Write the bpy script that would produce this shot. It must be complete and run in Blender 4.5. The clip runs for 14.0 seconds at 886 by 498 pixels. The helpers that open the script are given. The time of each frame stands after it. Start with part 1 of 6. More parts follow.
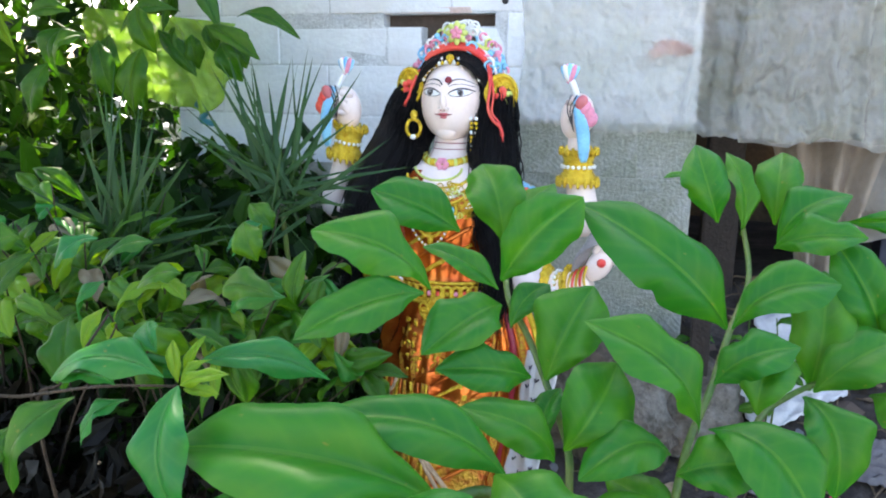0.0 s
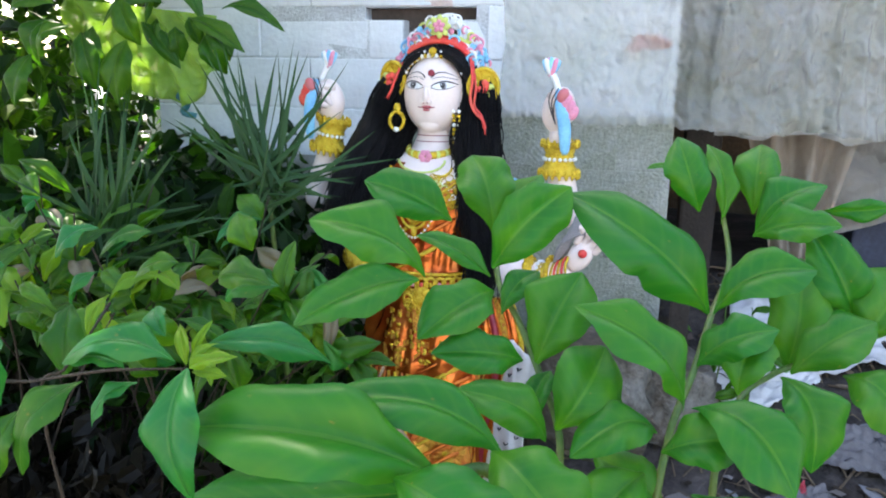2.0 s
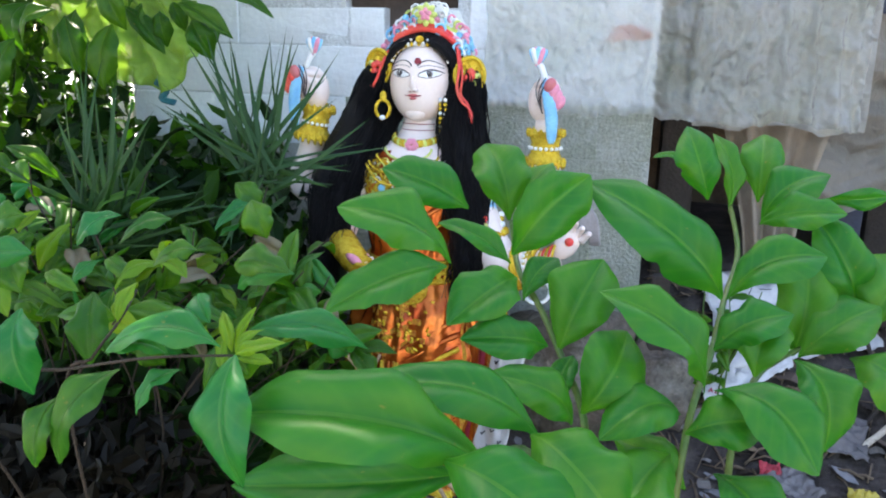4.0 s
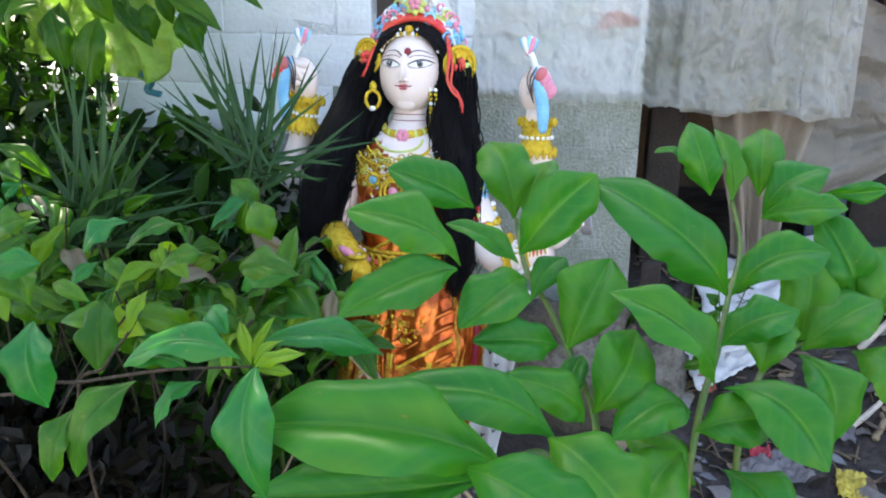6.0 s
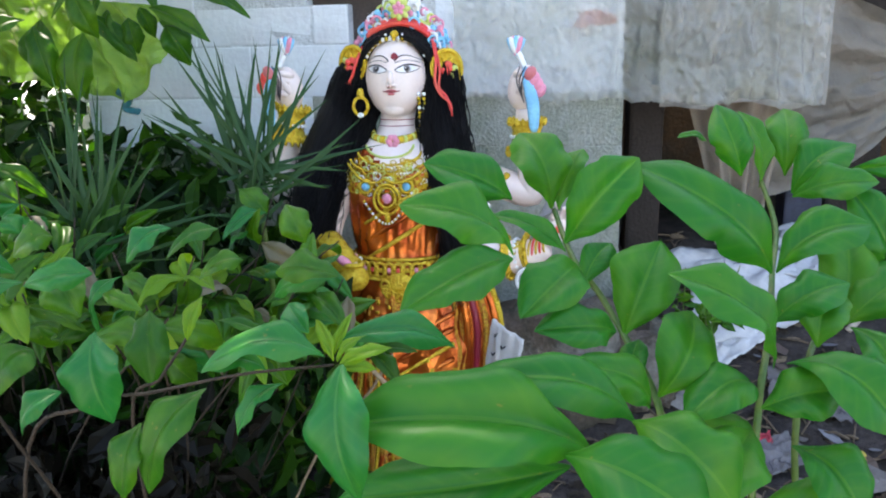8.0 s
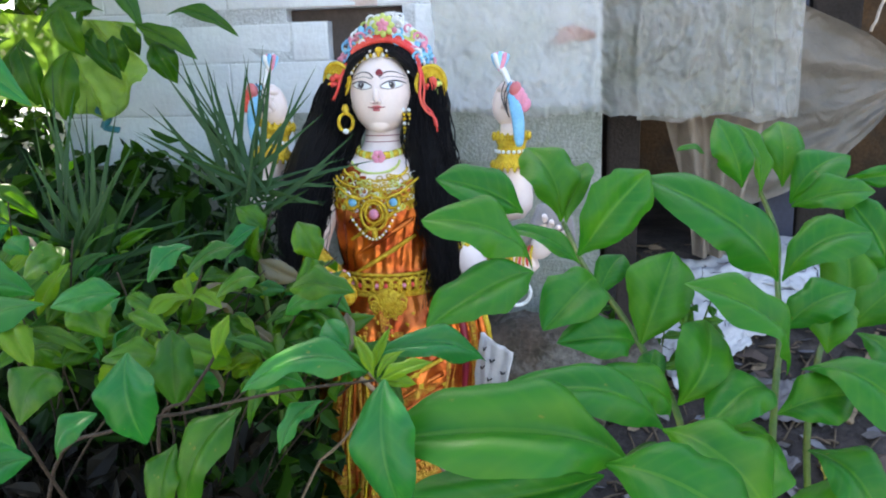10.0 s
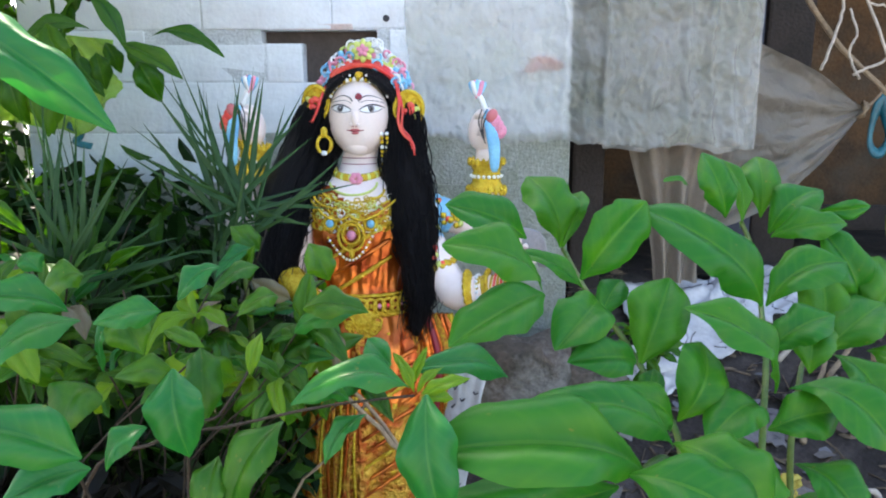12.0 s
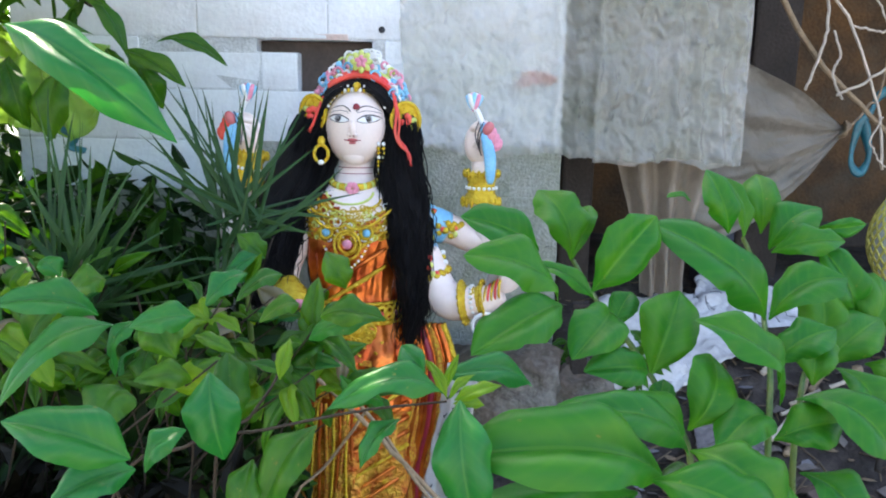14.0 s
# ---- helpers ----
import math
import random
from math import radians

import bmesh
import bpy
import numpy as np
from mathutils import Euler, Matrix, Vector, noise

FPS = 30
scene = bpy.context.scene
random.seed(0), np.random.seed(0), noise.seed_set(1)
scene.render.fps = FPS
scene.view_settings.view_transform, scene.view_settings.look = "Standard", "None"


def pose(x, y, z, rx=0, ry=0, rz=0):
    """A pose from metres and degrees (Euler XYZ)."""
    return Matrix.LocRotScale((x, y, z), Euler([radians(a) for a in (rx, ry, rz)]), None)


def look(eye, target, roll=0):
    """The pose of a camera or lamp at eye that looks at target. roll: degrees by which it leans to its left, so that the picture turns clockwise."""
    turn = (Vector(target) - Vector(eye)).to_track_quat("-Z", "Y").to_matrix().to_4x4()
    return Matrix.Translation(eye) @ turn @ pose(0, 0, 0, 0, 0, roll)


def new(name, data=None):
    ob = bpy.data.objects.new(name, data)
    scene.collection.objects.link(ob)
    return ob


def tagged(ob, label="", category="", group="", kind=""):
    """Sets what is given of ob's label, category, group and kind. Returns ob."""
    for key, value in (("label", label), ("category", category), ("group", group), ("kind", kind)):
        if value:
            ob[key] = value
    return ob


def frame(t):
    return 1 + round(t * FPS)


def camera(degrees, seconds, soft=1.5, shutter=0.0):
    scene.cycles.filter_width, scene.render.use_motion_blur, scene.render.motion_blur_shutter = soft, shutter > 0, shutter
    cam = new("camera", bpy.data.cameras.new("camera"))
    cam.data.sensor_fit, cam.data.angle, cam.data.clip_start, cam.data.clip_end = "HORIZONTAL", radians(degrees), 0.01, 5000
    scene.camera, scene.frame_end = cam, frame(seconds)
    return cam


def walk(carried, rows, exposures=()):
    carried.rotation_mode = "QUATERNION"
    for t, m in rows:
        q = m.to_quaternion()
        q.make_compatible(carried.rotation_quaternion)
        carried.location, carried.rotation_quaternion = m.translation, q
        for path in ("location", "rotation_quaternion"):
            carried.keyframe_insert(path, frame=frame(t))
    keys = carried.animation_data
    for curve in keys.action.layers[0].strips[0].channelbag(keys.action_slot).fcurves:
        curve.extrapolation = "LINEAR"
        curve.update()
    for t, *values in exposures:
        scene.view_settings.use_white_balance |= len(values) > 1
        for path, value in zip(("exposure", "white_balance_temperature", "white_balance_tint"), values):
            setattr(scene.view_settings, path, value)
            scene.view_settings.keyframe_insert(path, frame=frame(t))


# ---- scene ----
cam = camera(60.0, 14.0, 2.0)
PATH = [
    (0, (0.546, -1.706, 1.179), (-0.057, 0.153, 0.751), 0.8),
    (0.5, (0.548, -1.71, 1.177), (-0.043, 0.152, 0.749), 0.9),
    (1, (0.541, -1.716, 1.175), (-0.031, 0.153, 0.748), 0.9),
    (1.5, (0.544, -1.729, 1.181), (-0.015, 0.141, 0.744), 1.1),
    (2, (0.539, -1.73, 1.179), (-0.006, 0.142, 0.735), 1.0),
    (2.5, (0.538, -1.739, 1.176), (0.007, 0.136, 0.725), 1.0),
    (3, (0.523, -1.744, 1.179), (0.02, 0.136, 0.718), 1.2),
    (5.5, (0.472, -1.754, 1.175), (0.056, 0.14, 0.686), 1.5),
    (6, (0.468, -1.751, 1.192), (0.061, 0.14, 0.683), 1.1),
    (6.5, (0.445, -1.753, 1.176), (0.064, 0.148, 0.683), 0.3),
    (7, (0.43, -1.752, 1.176), (0.07, 0.153, 0.685), -0.2),
    (7.5, (0.407, -1.753, 1.173), (0.073, 0.159, 0.688), -0.8),
    (8, (0.395, -1.757, 1.174), (0.076, 0.158, 0.692), -1.3),
    (10.5, (0.343, -1.777, 1.178), (0.134, 0.164, 0.741), -1.4),
    (11, (0.331, -1.79, 1.185), (0.157, 0.157, 0.758), -1.0),
    (11.5, (0.314, -1.798, 1.189), (0.176, 0.154, 0.778), -0.5),
    (12, (0.301, -1.805, 1.186), (0.188, 0.153, 0.791), 0.0),
    (12.5, (0.282, -1.81, 1.189), (0.199, 0.15, 0.802), 0.6),
    (13, (0.275, -1.823, 1.196), (0.208, 0.138, 0.811), 1.1),
    (13.5, (0.273, -1.825, 1.193), (0.21, 0.139, 0.819), 1.2),
    (14, (0.265, -1.823, 1.189), (0.206, 0.142, 0.821), 1.2),
]
walk(cam, [(t, look(eye, target, roll)) for t, eye, target, roll in PATH], [(0, 2.76, 7000, 12), (4.2, 2.68, 7000, 12), (5.4, 2.92, 7000, 12), (6.4, 2.60, 7000, 12), (14, 2.58, 7000, 12)])

# ---- world, sun, exposure ----
world = bpy.data.worlds.new("sky")
scene.world = world
world.use_nodes = True
wn = world.node_tree
sky = wn.nodes.new("ShaderNodeTexSky")
sky.sky_type = "NISHITA"
sky.sun_disc = False
sky.sun_elevation = radians(52)
sky.sun_rotation = radians(-33.7)
sky.air_density, sky.dust_density = 1.0, 2.0
wn.nodes["Background"].inputs[1].default_value = 0.15
wn.links.new(sky.outputs[0], wn.nodes["Background"].inputs[0])

sun_data = bpy.data.lights.new("sun", "SUN")
sun_data.energy = 3.4
sun_data.angle = radians(0.6)
sun_data.color = (1.0, 0.93, 0.82)
sun = new("sun", sun_data)
sun.matrix_world = look((-2.0, 3.0, 4.6), (0, 0, 0))


# ---- materials ----
def material(name, color, rough=0.6, metal=0.0, vary=0.25, scale=12.0, fine=90.0, bump=0.2, tint=None, dirt=None, dirt_amount=0.0):
    """A surface with stains at a large scale, grain at a small one and relief."""
    m = bpy.data.materials.new(name)
    m.use_nodes = True
    n, l = m.node_tree.nodes, m.node_tree.links
    b = n["Principled BSDF"]
    co = n.new("ShaderNodeTexCoord")
    big = n.new("ShaderNodeTexNoise")
    big.inputs["Scale"].default_value, big.inputs["Detail"].default_value = scale, 5
    small = n.new("ShaderNodeTexNoise")
    small.inputs["Scale"].default_value, small.inputs["Detail"].default_value = fine, 4
    for t in (big, small):
        l.new(co.outputs["Object"], t.inputs["Vector"])
    mix = n.new("ShaderNodeMix")
    mix.data_type = "RGBA"
    other = tint or tuple(c * (1 - vary) for c in color)
    mix.inputs[6].default_value, mix.inputs[7].default_value = (*color, 1), (*other, 1)
    ramp = n.new("ShaderNodeMapRange")
    ramp.inputs[1].default_value, ramp.inputs[2].default_value = 0.35, 0.65
    l.new(big.outputs[0], ramp.inputs[0])
    l.new(ramp.outputs[0], mix.inputs[0])
    mul = n.new("ShaderNodeMix")
    mul.data_type, mul.blend_type = "RGBA", "MULTIPLY"
    gr = n.new("ShaderNodeMapRange")
    gr.inputs[1].default_value, gr.inputs[2].default_value = 0.3, 0.7
    gr.inputs[3].default_value, gr.inputs[4].default_value = 1 - vary, 1.0
    l.new(small.outputs[0], gr.inputs[0])
    mul.inputs[0].default_value = 1.0
    l.new(mix.outputs[2], mul.inputs[6])
    l.new(gr.outputs[0], mul.inputs[7])
    last = mul.outputs[2]
    if dirt:
        d = n.new("ShaderNodeTexNoise")
        d.inputs["Scale"].default_value, d.inputs["Detail"].default_value, d.inputs["Roughness"].default_value = scale * 0.55, 8, 0.7
        l.new(co.outputs["Object"], d.inputs["Vector"])
        dr = n.new("ShaderNodeMapRange")
        dr.inputs[1].default_value, dr.inputs[2].default_value, dr.inputs[4].default_value = 0.48, 0.68, dirt_amount
        l.new(d.outputs[0], dr.inputs[0])
        dm = n.new("ShaderNodeMix")
        dm.data_type = "RGBA"
        dm.inputs[7].default_value = (*dirt, 1)
        l.new(dr.outputs[0], dm.inputs[0])
        l.new(last, dm.inputs[6])
        last = dm.outputs[2]
    l.new(last, b.inputs["Base Color"])
    b.inputs["Roughness"].default_value, b.inputs["Metallic"].default_value = rough, metal
    if bump:
        bp = n.new("ShaderNodeBump")
        bp.inputs["Strength"].default_value, bp.inputs["Distance"].default_value = bump, 0.01
        l.new(small.outputs[0], bp.inputs["Height"])
        l.new(bp.outputs[0], b.inputs["Normal"])
    return m


def leaf_material(name, top, edge, rough=0.35, glow=0.35, vein=0.35, light=(0.25, 0.5, 0.06)):
    """A leaf blade: midrib and side veins from the blade's own map, blotches, light passing through it."""
    m = bpy.data.materials.new(name)
    m.use_nodes = True
    n, l = m.node_tree.nodes, m.node_tree.links
    b = n["Principled BSDF"]
    uv = n.new("ShaderNodeUVMap")
    sep = n.new("ShaderNodeSeparateXYZ")
    l.new(uv.outputs[0], sep.inputs[0])

    def calc(op, a, b2):
        q = n.new("ShaderNodeMath")
        q.operation = op
        for i, v in enumerate((a, b2)):
            if v is None:
                continue
            if isinstance(v, (int, float)):
                q.inputs[i].default_value = v
            else:
                l.new(v, q.inputs[i])
        return q.outputs[0]

    across = calc("ABSOLUTE", calc("SUBTRACT", sep.outputs[0], 0.5), None)
    slant = calc("SUBTRACT", sep.outputs[1], calc("MULTIPLY", across, 0.5))
    ribs = calc("POWER", calc("ABSOLUTE", calc("SINE", calc("MULTIPLY", slant, 24.0), None), None), 10.0)
    mid = calc("LESS_THAN", across, 0.022)
    veins = calc("MAXIMUM", calc("MULTIPLY", ribs, 0.22), mid)
    info = n.new("ShaderNodeObjectInfo")
    co = n.new("ShaderNodeTexCoord")
    nz = n.new("ShaderNodeTexNoise")
    nz.inputs["Scale"].default_value, nz.inputs["Detail"].default_value = 3.0, 6
    nz.noise_dimensions = "4D"
    l.new(co.outputs["Object"], nz.inputs["Vector"])
    l.new(calc("MULTIPLY", info.outputs["Random"], 40.0), nz.inputs["W"])
    mix = n.new("ShaderNodeMix")
    mix.data_type = "RGBA"
    mix.inputs[6].default_value, mix.inputs[7].default_value = (*top, 1), (*edge, 1)
    f = calc("ADD", calc("MULTIPLY", calc("SUBTRACT", nz.outputs[0], 0.38), 1.6), calc("MULTIPLY", calc("SUBTRACT", info.outputs["Random"], 0.5), 0.5))
    fc = calc("MINIMUM", calc("MAXIMUM", f, 0.0), 1.0)
    l.new(fc, mix.inputs[0])
    vm = n.new("ShaderNodeMix")
    vm.data_type = "RGBA"
    vm.inputs[7].default_value = (*light, 1)
    l.new(calc("MULTIPLY", veins, vein), vm.inputs[0])
    l.new(mix.outputs[2], vm.inputs[6])
    spots = n.new("ShaderNodeTexNoise")
    spots.inputs["Scale"].default_value, spots.inputs["Detail"].default_value = 9.0, 3
    l.new(co.outputs["Object"], spots.inputs["Vector"])
    sp = n.new("ShaderNodeMapRange")
    sp.inputs[1].default_value, sp.inputs[2].default_value, sp.inputs[4].default_value = 0.70, 0.76, 0.6
    l.new(spots.outputs[0], sp.inputs[0])
    sm = n.new("ShaderNodeMix")
    sm.data_type = "RGBA"
    sm.inputs[7].default_value = (0.2, 0.17, 0.03, 1)
    l.new(sp.outputs[0], sm.inputs[0])
    l.new(vm.outputs[2], sm.inputs[6])
    l.new(sm.outputs[2], b.inputs["Base Color"])
    b.inputs["Roughness"].default_value, b.inputs["Specular IOR Level"].default_value = rough, 0.27
    bp = n.new("ShaderNodeBump")
    bp.inputs["Strength"].default_value, bp.inputs["Distance"].default_value = 0.12, 0.004
    l.new(calc("ADD", calc("MULTIPLY", veins, -1.0), nz.outputs[0]), bp.inputs["Height"])
    l.new(bp.outputs[0], b.inputs["Normal"])
    tr = n.new("ShaderNodeBsdfTranslucent")
    bright = n.new("ShaderNodeMix")
    bright.data_type, bright.blend_type = "RGBA", "MULTIPLY"
    bright.inputs[0].default_value = 1.0
    bright.inputs[7].default_value = (2.2, 2.0, 0.6, 1)
    l.new(sm.outputs[2], bright.inputs[6])
    l.new(bright.outputs[2], tr.inputs[0])
    sh = n.new("ShaderNodeMixShader")
    sh.inputs[0].default_value = glow
    l.new(b.outputs[0], sh.inputs[1])
    l.new(tr.outputs[0], sh.inputs[2])
    l.new(sh.outputs[0], n["Material Output"].inputs[0])
    return m


def sheet_material(name, color, clear, rough, bump, tint, scale=5.0):
    """Thin plastic film: part see-through, part scattering, crinkled."""
    m = material(name, color, rough, 0, 0.12, scale, 40, 0, tint=tint)
    n, l = m.node_tree.nodes, m.node_tree.links
    b = n["Principled BSDF"]
    co = n.new("ShaderNodeTexCoord")
    nz = n.new("ShaderNodeTexNoise")
    nz.inputs["Scale"].default_value, nz.inputs["Detail"].default_value, nz.inputs["Distortion"].default_value = 11, 7, 0.35
    l.new(co.outputs["Object"], nz.inputs["Vector"])
    bp = n.new("ShaderNodeBump")
    bp.inputs["Strength"].default_value, bp.inputs["Distance"].default_value = bump, 0.03
    vo = n.new("ShaderNodeTexVoronoi")
    vo.feature = "DISTANCE_TO_EDGE"
    vo.inputs["Scale"].default_value = 17.0
    warp = n.new("ShaderNodeMix")
    warp.data_type = "VECTOR"
    warp.inputs[0].default_value = 0.12
    l.new(co.outputs["Object"], warp.inputs[4])
    l.new(nz.outputs[1], warp.inputs[5])
    l.new(warp.outputs[1], vo.inputs["Vector"])
    crease = n.new("ShaderNodeMath")
    crease.operation = "MULTIPLY_ADD"
    crease.inputs[1].default_value = 1.6
    l.new(vo.outputs["Distance"], crease.inputs[0])
    l.new(nz.outputs[0], crease.inputs[2])
    l.new(crease.outputs[0], bp.inputs["Height"])
    l.new(bp.outputs[0], b.inputs["Normal"])
    col = b.inputs["Base Color"].links[0].from_socket
    tl = n.new("ShaderNodeBsdfTranslucent")
    l.new(col, tl.inputs[0])
    tp = n.new("ShaderNodeBsdfTransparent")
    a, c = n.new("ShaderNodeMixShader"), n.new("ShaderNodeMixShader")
    a.inputs[0].default_value, c.inputs[0].default_value = 0.35, clear
    l.new(b.outputs[0], a.inputs[1])
    l.new(tl.outputs[0], a.inputs[2])
    l.new(a.outputs[0], c.inputs[1])
    l.new(tp.outputs[0], c.inputs[2])
    l.new(c.outputs[0], n["Material Output"].inputs[0])
    return m


M_BROAD = leaf_material("broad_leaf", (0.011, 0.128, 0.009), (0.072, 0.212, 0.006), 0.44, 0.33, 0.45, (0.09, 0.24, 0.02))
M_GLOSS = leaf_material("glossy_leaf", (0.008, 0.120, 0.022), (0.034, 0.160, 0.010), 0.40, 0.25, 0.4, (0.07, 0.2, 0.04))
M_SHRUB = leaf_material("shrub_leaf", (0.018, 0.095, 0.005), (0.085, 0.200, 0.006), 0.40, 0.3, 0.25, (0.06, 0.14, 0.02))
M_TREE = leaf_material("tree_leaf", (0.018, 0.085, 0.004), (0.072, 0.165, 0.008), 0.42, 0.42, 0.25, (0.12, 0.22, 0.03))
M_YOUNG = leaf_material("young_leaf", (0.10, 0.22, 0.010), (0.18, 0.27, 0.012), 0.45, 0.45, 0.2, (0.3, 0.33, 0.05))
M_PALE = leaf_material("pale_leaf", (0.30, 0.34, 0.26), (0.42, 0.43, 0.36), 0.5, 0.3, 0.2, (0.5, 0.5, 0.4))
M_PALM = leaf_material("palm_blade", (0.012, 0.050, 0.010), (0.040, 0.092, 0.020), 0.48, 0.2, 0.0)
M_DRY = leaf_material("dry_leaf", (0.16, 0.14, 0.09), (0.12, 0.08, 0.04), 0.7, 0.2, 0.3, (0.2, 0.17, 0.1))
M_STEM = material("green_stem", (0.04, 0.11, 0.010), 0.5, 0, 0.3, 30, 150, 0.2, tint=(0.09, 0.13, 0.015))
M_TWIG = material("brown_twig", (0.032, 0.018, 0.006), 0.8, 0, 0.4, 40, 200, 0.5)
M_STICK = material("dry_stick", (0.36, 0.25, 0.15), 0.8, 0, 0.35, 30, 160, 0.4)
M_PALETWIG = material("pale_twig", (0.62, 0.52, 0.42), 0.75, 0, 0.3, 30, 160, 0.3)
M_BLOCK = material("limewashed_block", (0.80, 0.83, 0.86), 0.85, 0, 0.08, 7, 60, 0.35, tint=(0.72, 0.75, 0.80), dirt=(0.60, 0.57, 0.55), dirt_amount=0.5)
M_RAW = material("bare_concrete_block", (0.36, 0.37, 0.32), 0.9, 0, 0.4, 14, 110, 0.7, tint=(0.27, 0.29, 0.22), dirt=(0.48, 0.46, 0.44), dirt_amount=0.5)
M_MORTAR = material("grey_mortar", (0.74, 0.77, 0.80), 0.95, 0, 0.25, 12, 120, 0.6)
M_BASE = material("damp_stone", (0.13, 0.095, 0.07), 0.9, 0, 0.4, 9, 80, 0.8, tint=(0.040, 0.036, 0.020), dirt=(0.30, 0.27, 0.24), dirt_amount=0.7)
M_BRICK = material("weathered_brick", (0.28, 0.13, 0.07), 0.9, 0, 0.35, 20, 120, 0.6, tint=(0.20, 0.12, 0.08), dirt=(0.26, 0.23, 0.2), dirt_amount=0.7)
M_SOIL = material("grey_soil", (0.050, 0.036, 0.030), 0.95, 0, 0.6, 9, 70, 1.0, tint=(0.022, 0.015, 0.012), dirt=(0.125, 0.10, 0.088), dirt_amount=0.6)
M_YARD = material("pale_yard", (0.46, 0.44, 0.40), 0.9, 0, 0.2, 3, 40, 0.4)
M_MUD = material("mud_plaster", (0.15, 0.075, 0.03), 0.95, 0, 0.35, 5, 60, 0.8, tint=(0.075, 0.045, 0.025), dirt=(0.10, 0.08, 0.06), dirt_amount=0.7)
M_WOOD = material("old_timber", (0.036, 0.024, 0.018), 0.85, 0, 0.4, 10, 90, 0.5, tint=(0.022, 0.015, 0.011))
M_DARKBLUE = material("dark_blue_paint", (0.035, 0.04, 0.07), 0.7, 0, 0.3, 8, 70, 0.3)
M_ROOF = material("rusty_tin", (0.15, 0.10, 0.08), 0.6, 0.5, 0.4, 6, 60, 0.3)
M_FILM = sheet_material("clear_plastic_film", (0.66, 0.64, 0.61), 0.50, 0.16, 0.7, (0.54, 0.54, 0.44))
M_DRAPE = sheet_material("dusty_plastic_film", (0.36, 0.31, 0.26), 0.12, 0.5, 0.45, (0.26, 0.23, 0.19))
M_STRIP = sheet_material("beige_plastic_film", (0.40, 0.32, 0.25), 0.08, 0.4, 0.4, (0.34, 0.28, 0.22))
M_GREENSHEET = sheet_material("green_plastic_film", (0.27, 0.46, 0.045), 0.04, 0.4, 0.4, (0.17, 0.35, 0.03), 9)
M_PAPER = material("grey_white_paper", (0.62, 0.60, 0.60), 0.8, 0, 0.15, 9, 60, 0.2, tint=(0.52, 0.50, 0.50), dirt=(0.2, 0.18, 0.17), dirt_amount=0.5)
M_INK = material("dark_print", (0.05, 0.05, 0.06), 0.8, 0, 0.2, 9, 60, 0.0)
M_TEAL = material("teal_plastic", (0.01, 0.15, 0.19), 0.4, 0, 0.3, 30, 80, 0.2)
M_NET = material("yellow_net", (0.62, 0.55, 0.12), 0.6, 0, 0.3, 30, 80, 0.2)
M_GREYBAG = material("grey_bag", (0.45, 0.46, 0.46), 0.7, 0, 0.3, 20, 80, 0.3)
M_REDSCRAP = material("red_scrap", (0.5, 0.03, 0.05), 0.5, 0, 0.3, 20, 80, 0.2)
M_YELSCRAP = material("yellow_scrap", (0.55, 0.42, 0.05), 0.5, 0, 0.3, 20, 80, 0.2)


# ---- building helpers ----
def finish(name, bm, mats, smooth=True):
    me = bpy.data.meshes.new(name)
    bm.normal_update()
    bm.to_mesh(me)
    bm.free()
    for m in mats if isinstance(mats, (list, tuple)) else [mats]:
        me.materials.append(m)
    if smooth:
        me.polygons.foreach_set("use_smooth", [True] * len(me.polygons))
    return me


def part(name, bm, mats, parent=None, label="", smooth=True):
    ob = new(name, finish(name, bm, mats, smooth))
    if parent:
        ob.parent = parent
    return tagged(ob, label)


def tube(bm, pts, radii, seg=8, mat=0, flat=1.0, cap=True):
    """A round, tapered run through the points."""
    pts = [Vector(p) for p in pts]
    if isinstance(radii, (int, float)):
        radii = [radii] * len(pts)
    rings, side = [], None
    for i, p in enumerate(pts):
        d = (pts[min(i + 1, len(pts) - 1)] - pts[max(i - 1, 0)]).normalized()
        if side is None:
            side = d.cross(Vector((0.13, -0.97, 0.2))).normalized()
        side = (side - d * side.dot(d)).normalized()
        up = d.cross(side)
        rings.append([bm.verts.new(p + radii[i] * (math.cos(a) * side + flat * math.sin(a) * up)) for a in (2 * math.pi * k / seg for k in range(seg))])
    for a, b in zip(rings, rings[1:]):
        for k in range(seg):
            f = bm.faces.new((a[k], a[(k + 1) % seg], b[(k + 1) % seg], b[k]))
            f.material_index = mat
    if cap:
        for r in (rings[0][::-1], rings[-1]):
            bm.faces.new(r).material_index = mat


def curve_points(pts, n):
    """A smooth run (Catmull-Rom) of n points through pts."""
    pts = [Vector(p) for p in pts]
    out = []
    for i in range(n):
        s = i / (n - 1) * (len(pts) - 1)
        k = min(int(s), len(pts) - 2)
        u = s - k
        p0, p1, p2, p3 = pts[max(k - 1, 0)], pts[k], pts[k + 1], pts[min(k + 2, len(pts) - 1)]
        out.append(0.5 * (2 * p1 + (p2 - p0) * u + (2 * p0 - 5 * p1 + 4 * p2 - p3) * u * u + (3 * p1 - p0 - 3 * p2 + p3) * u**3))
    return out


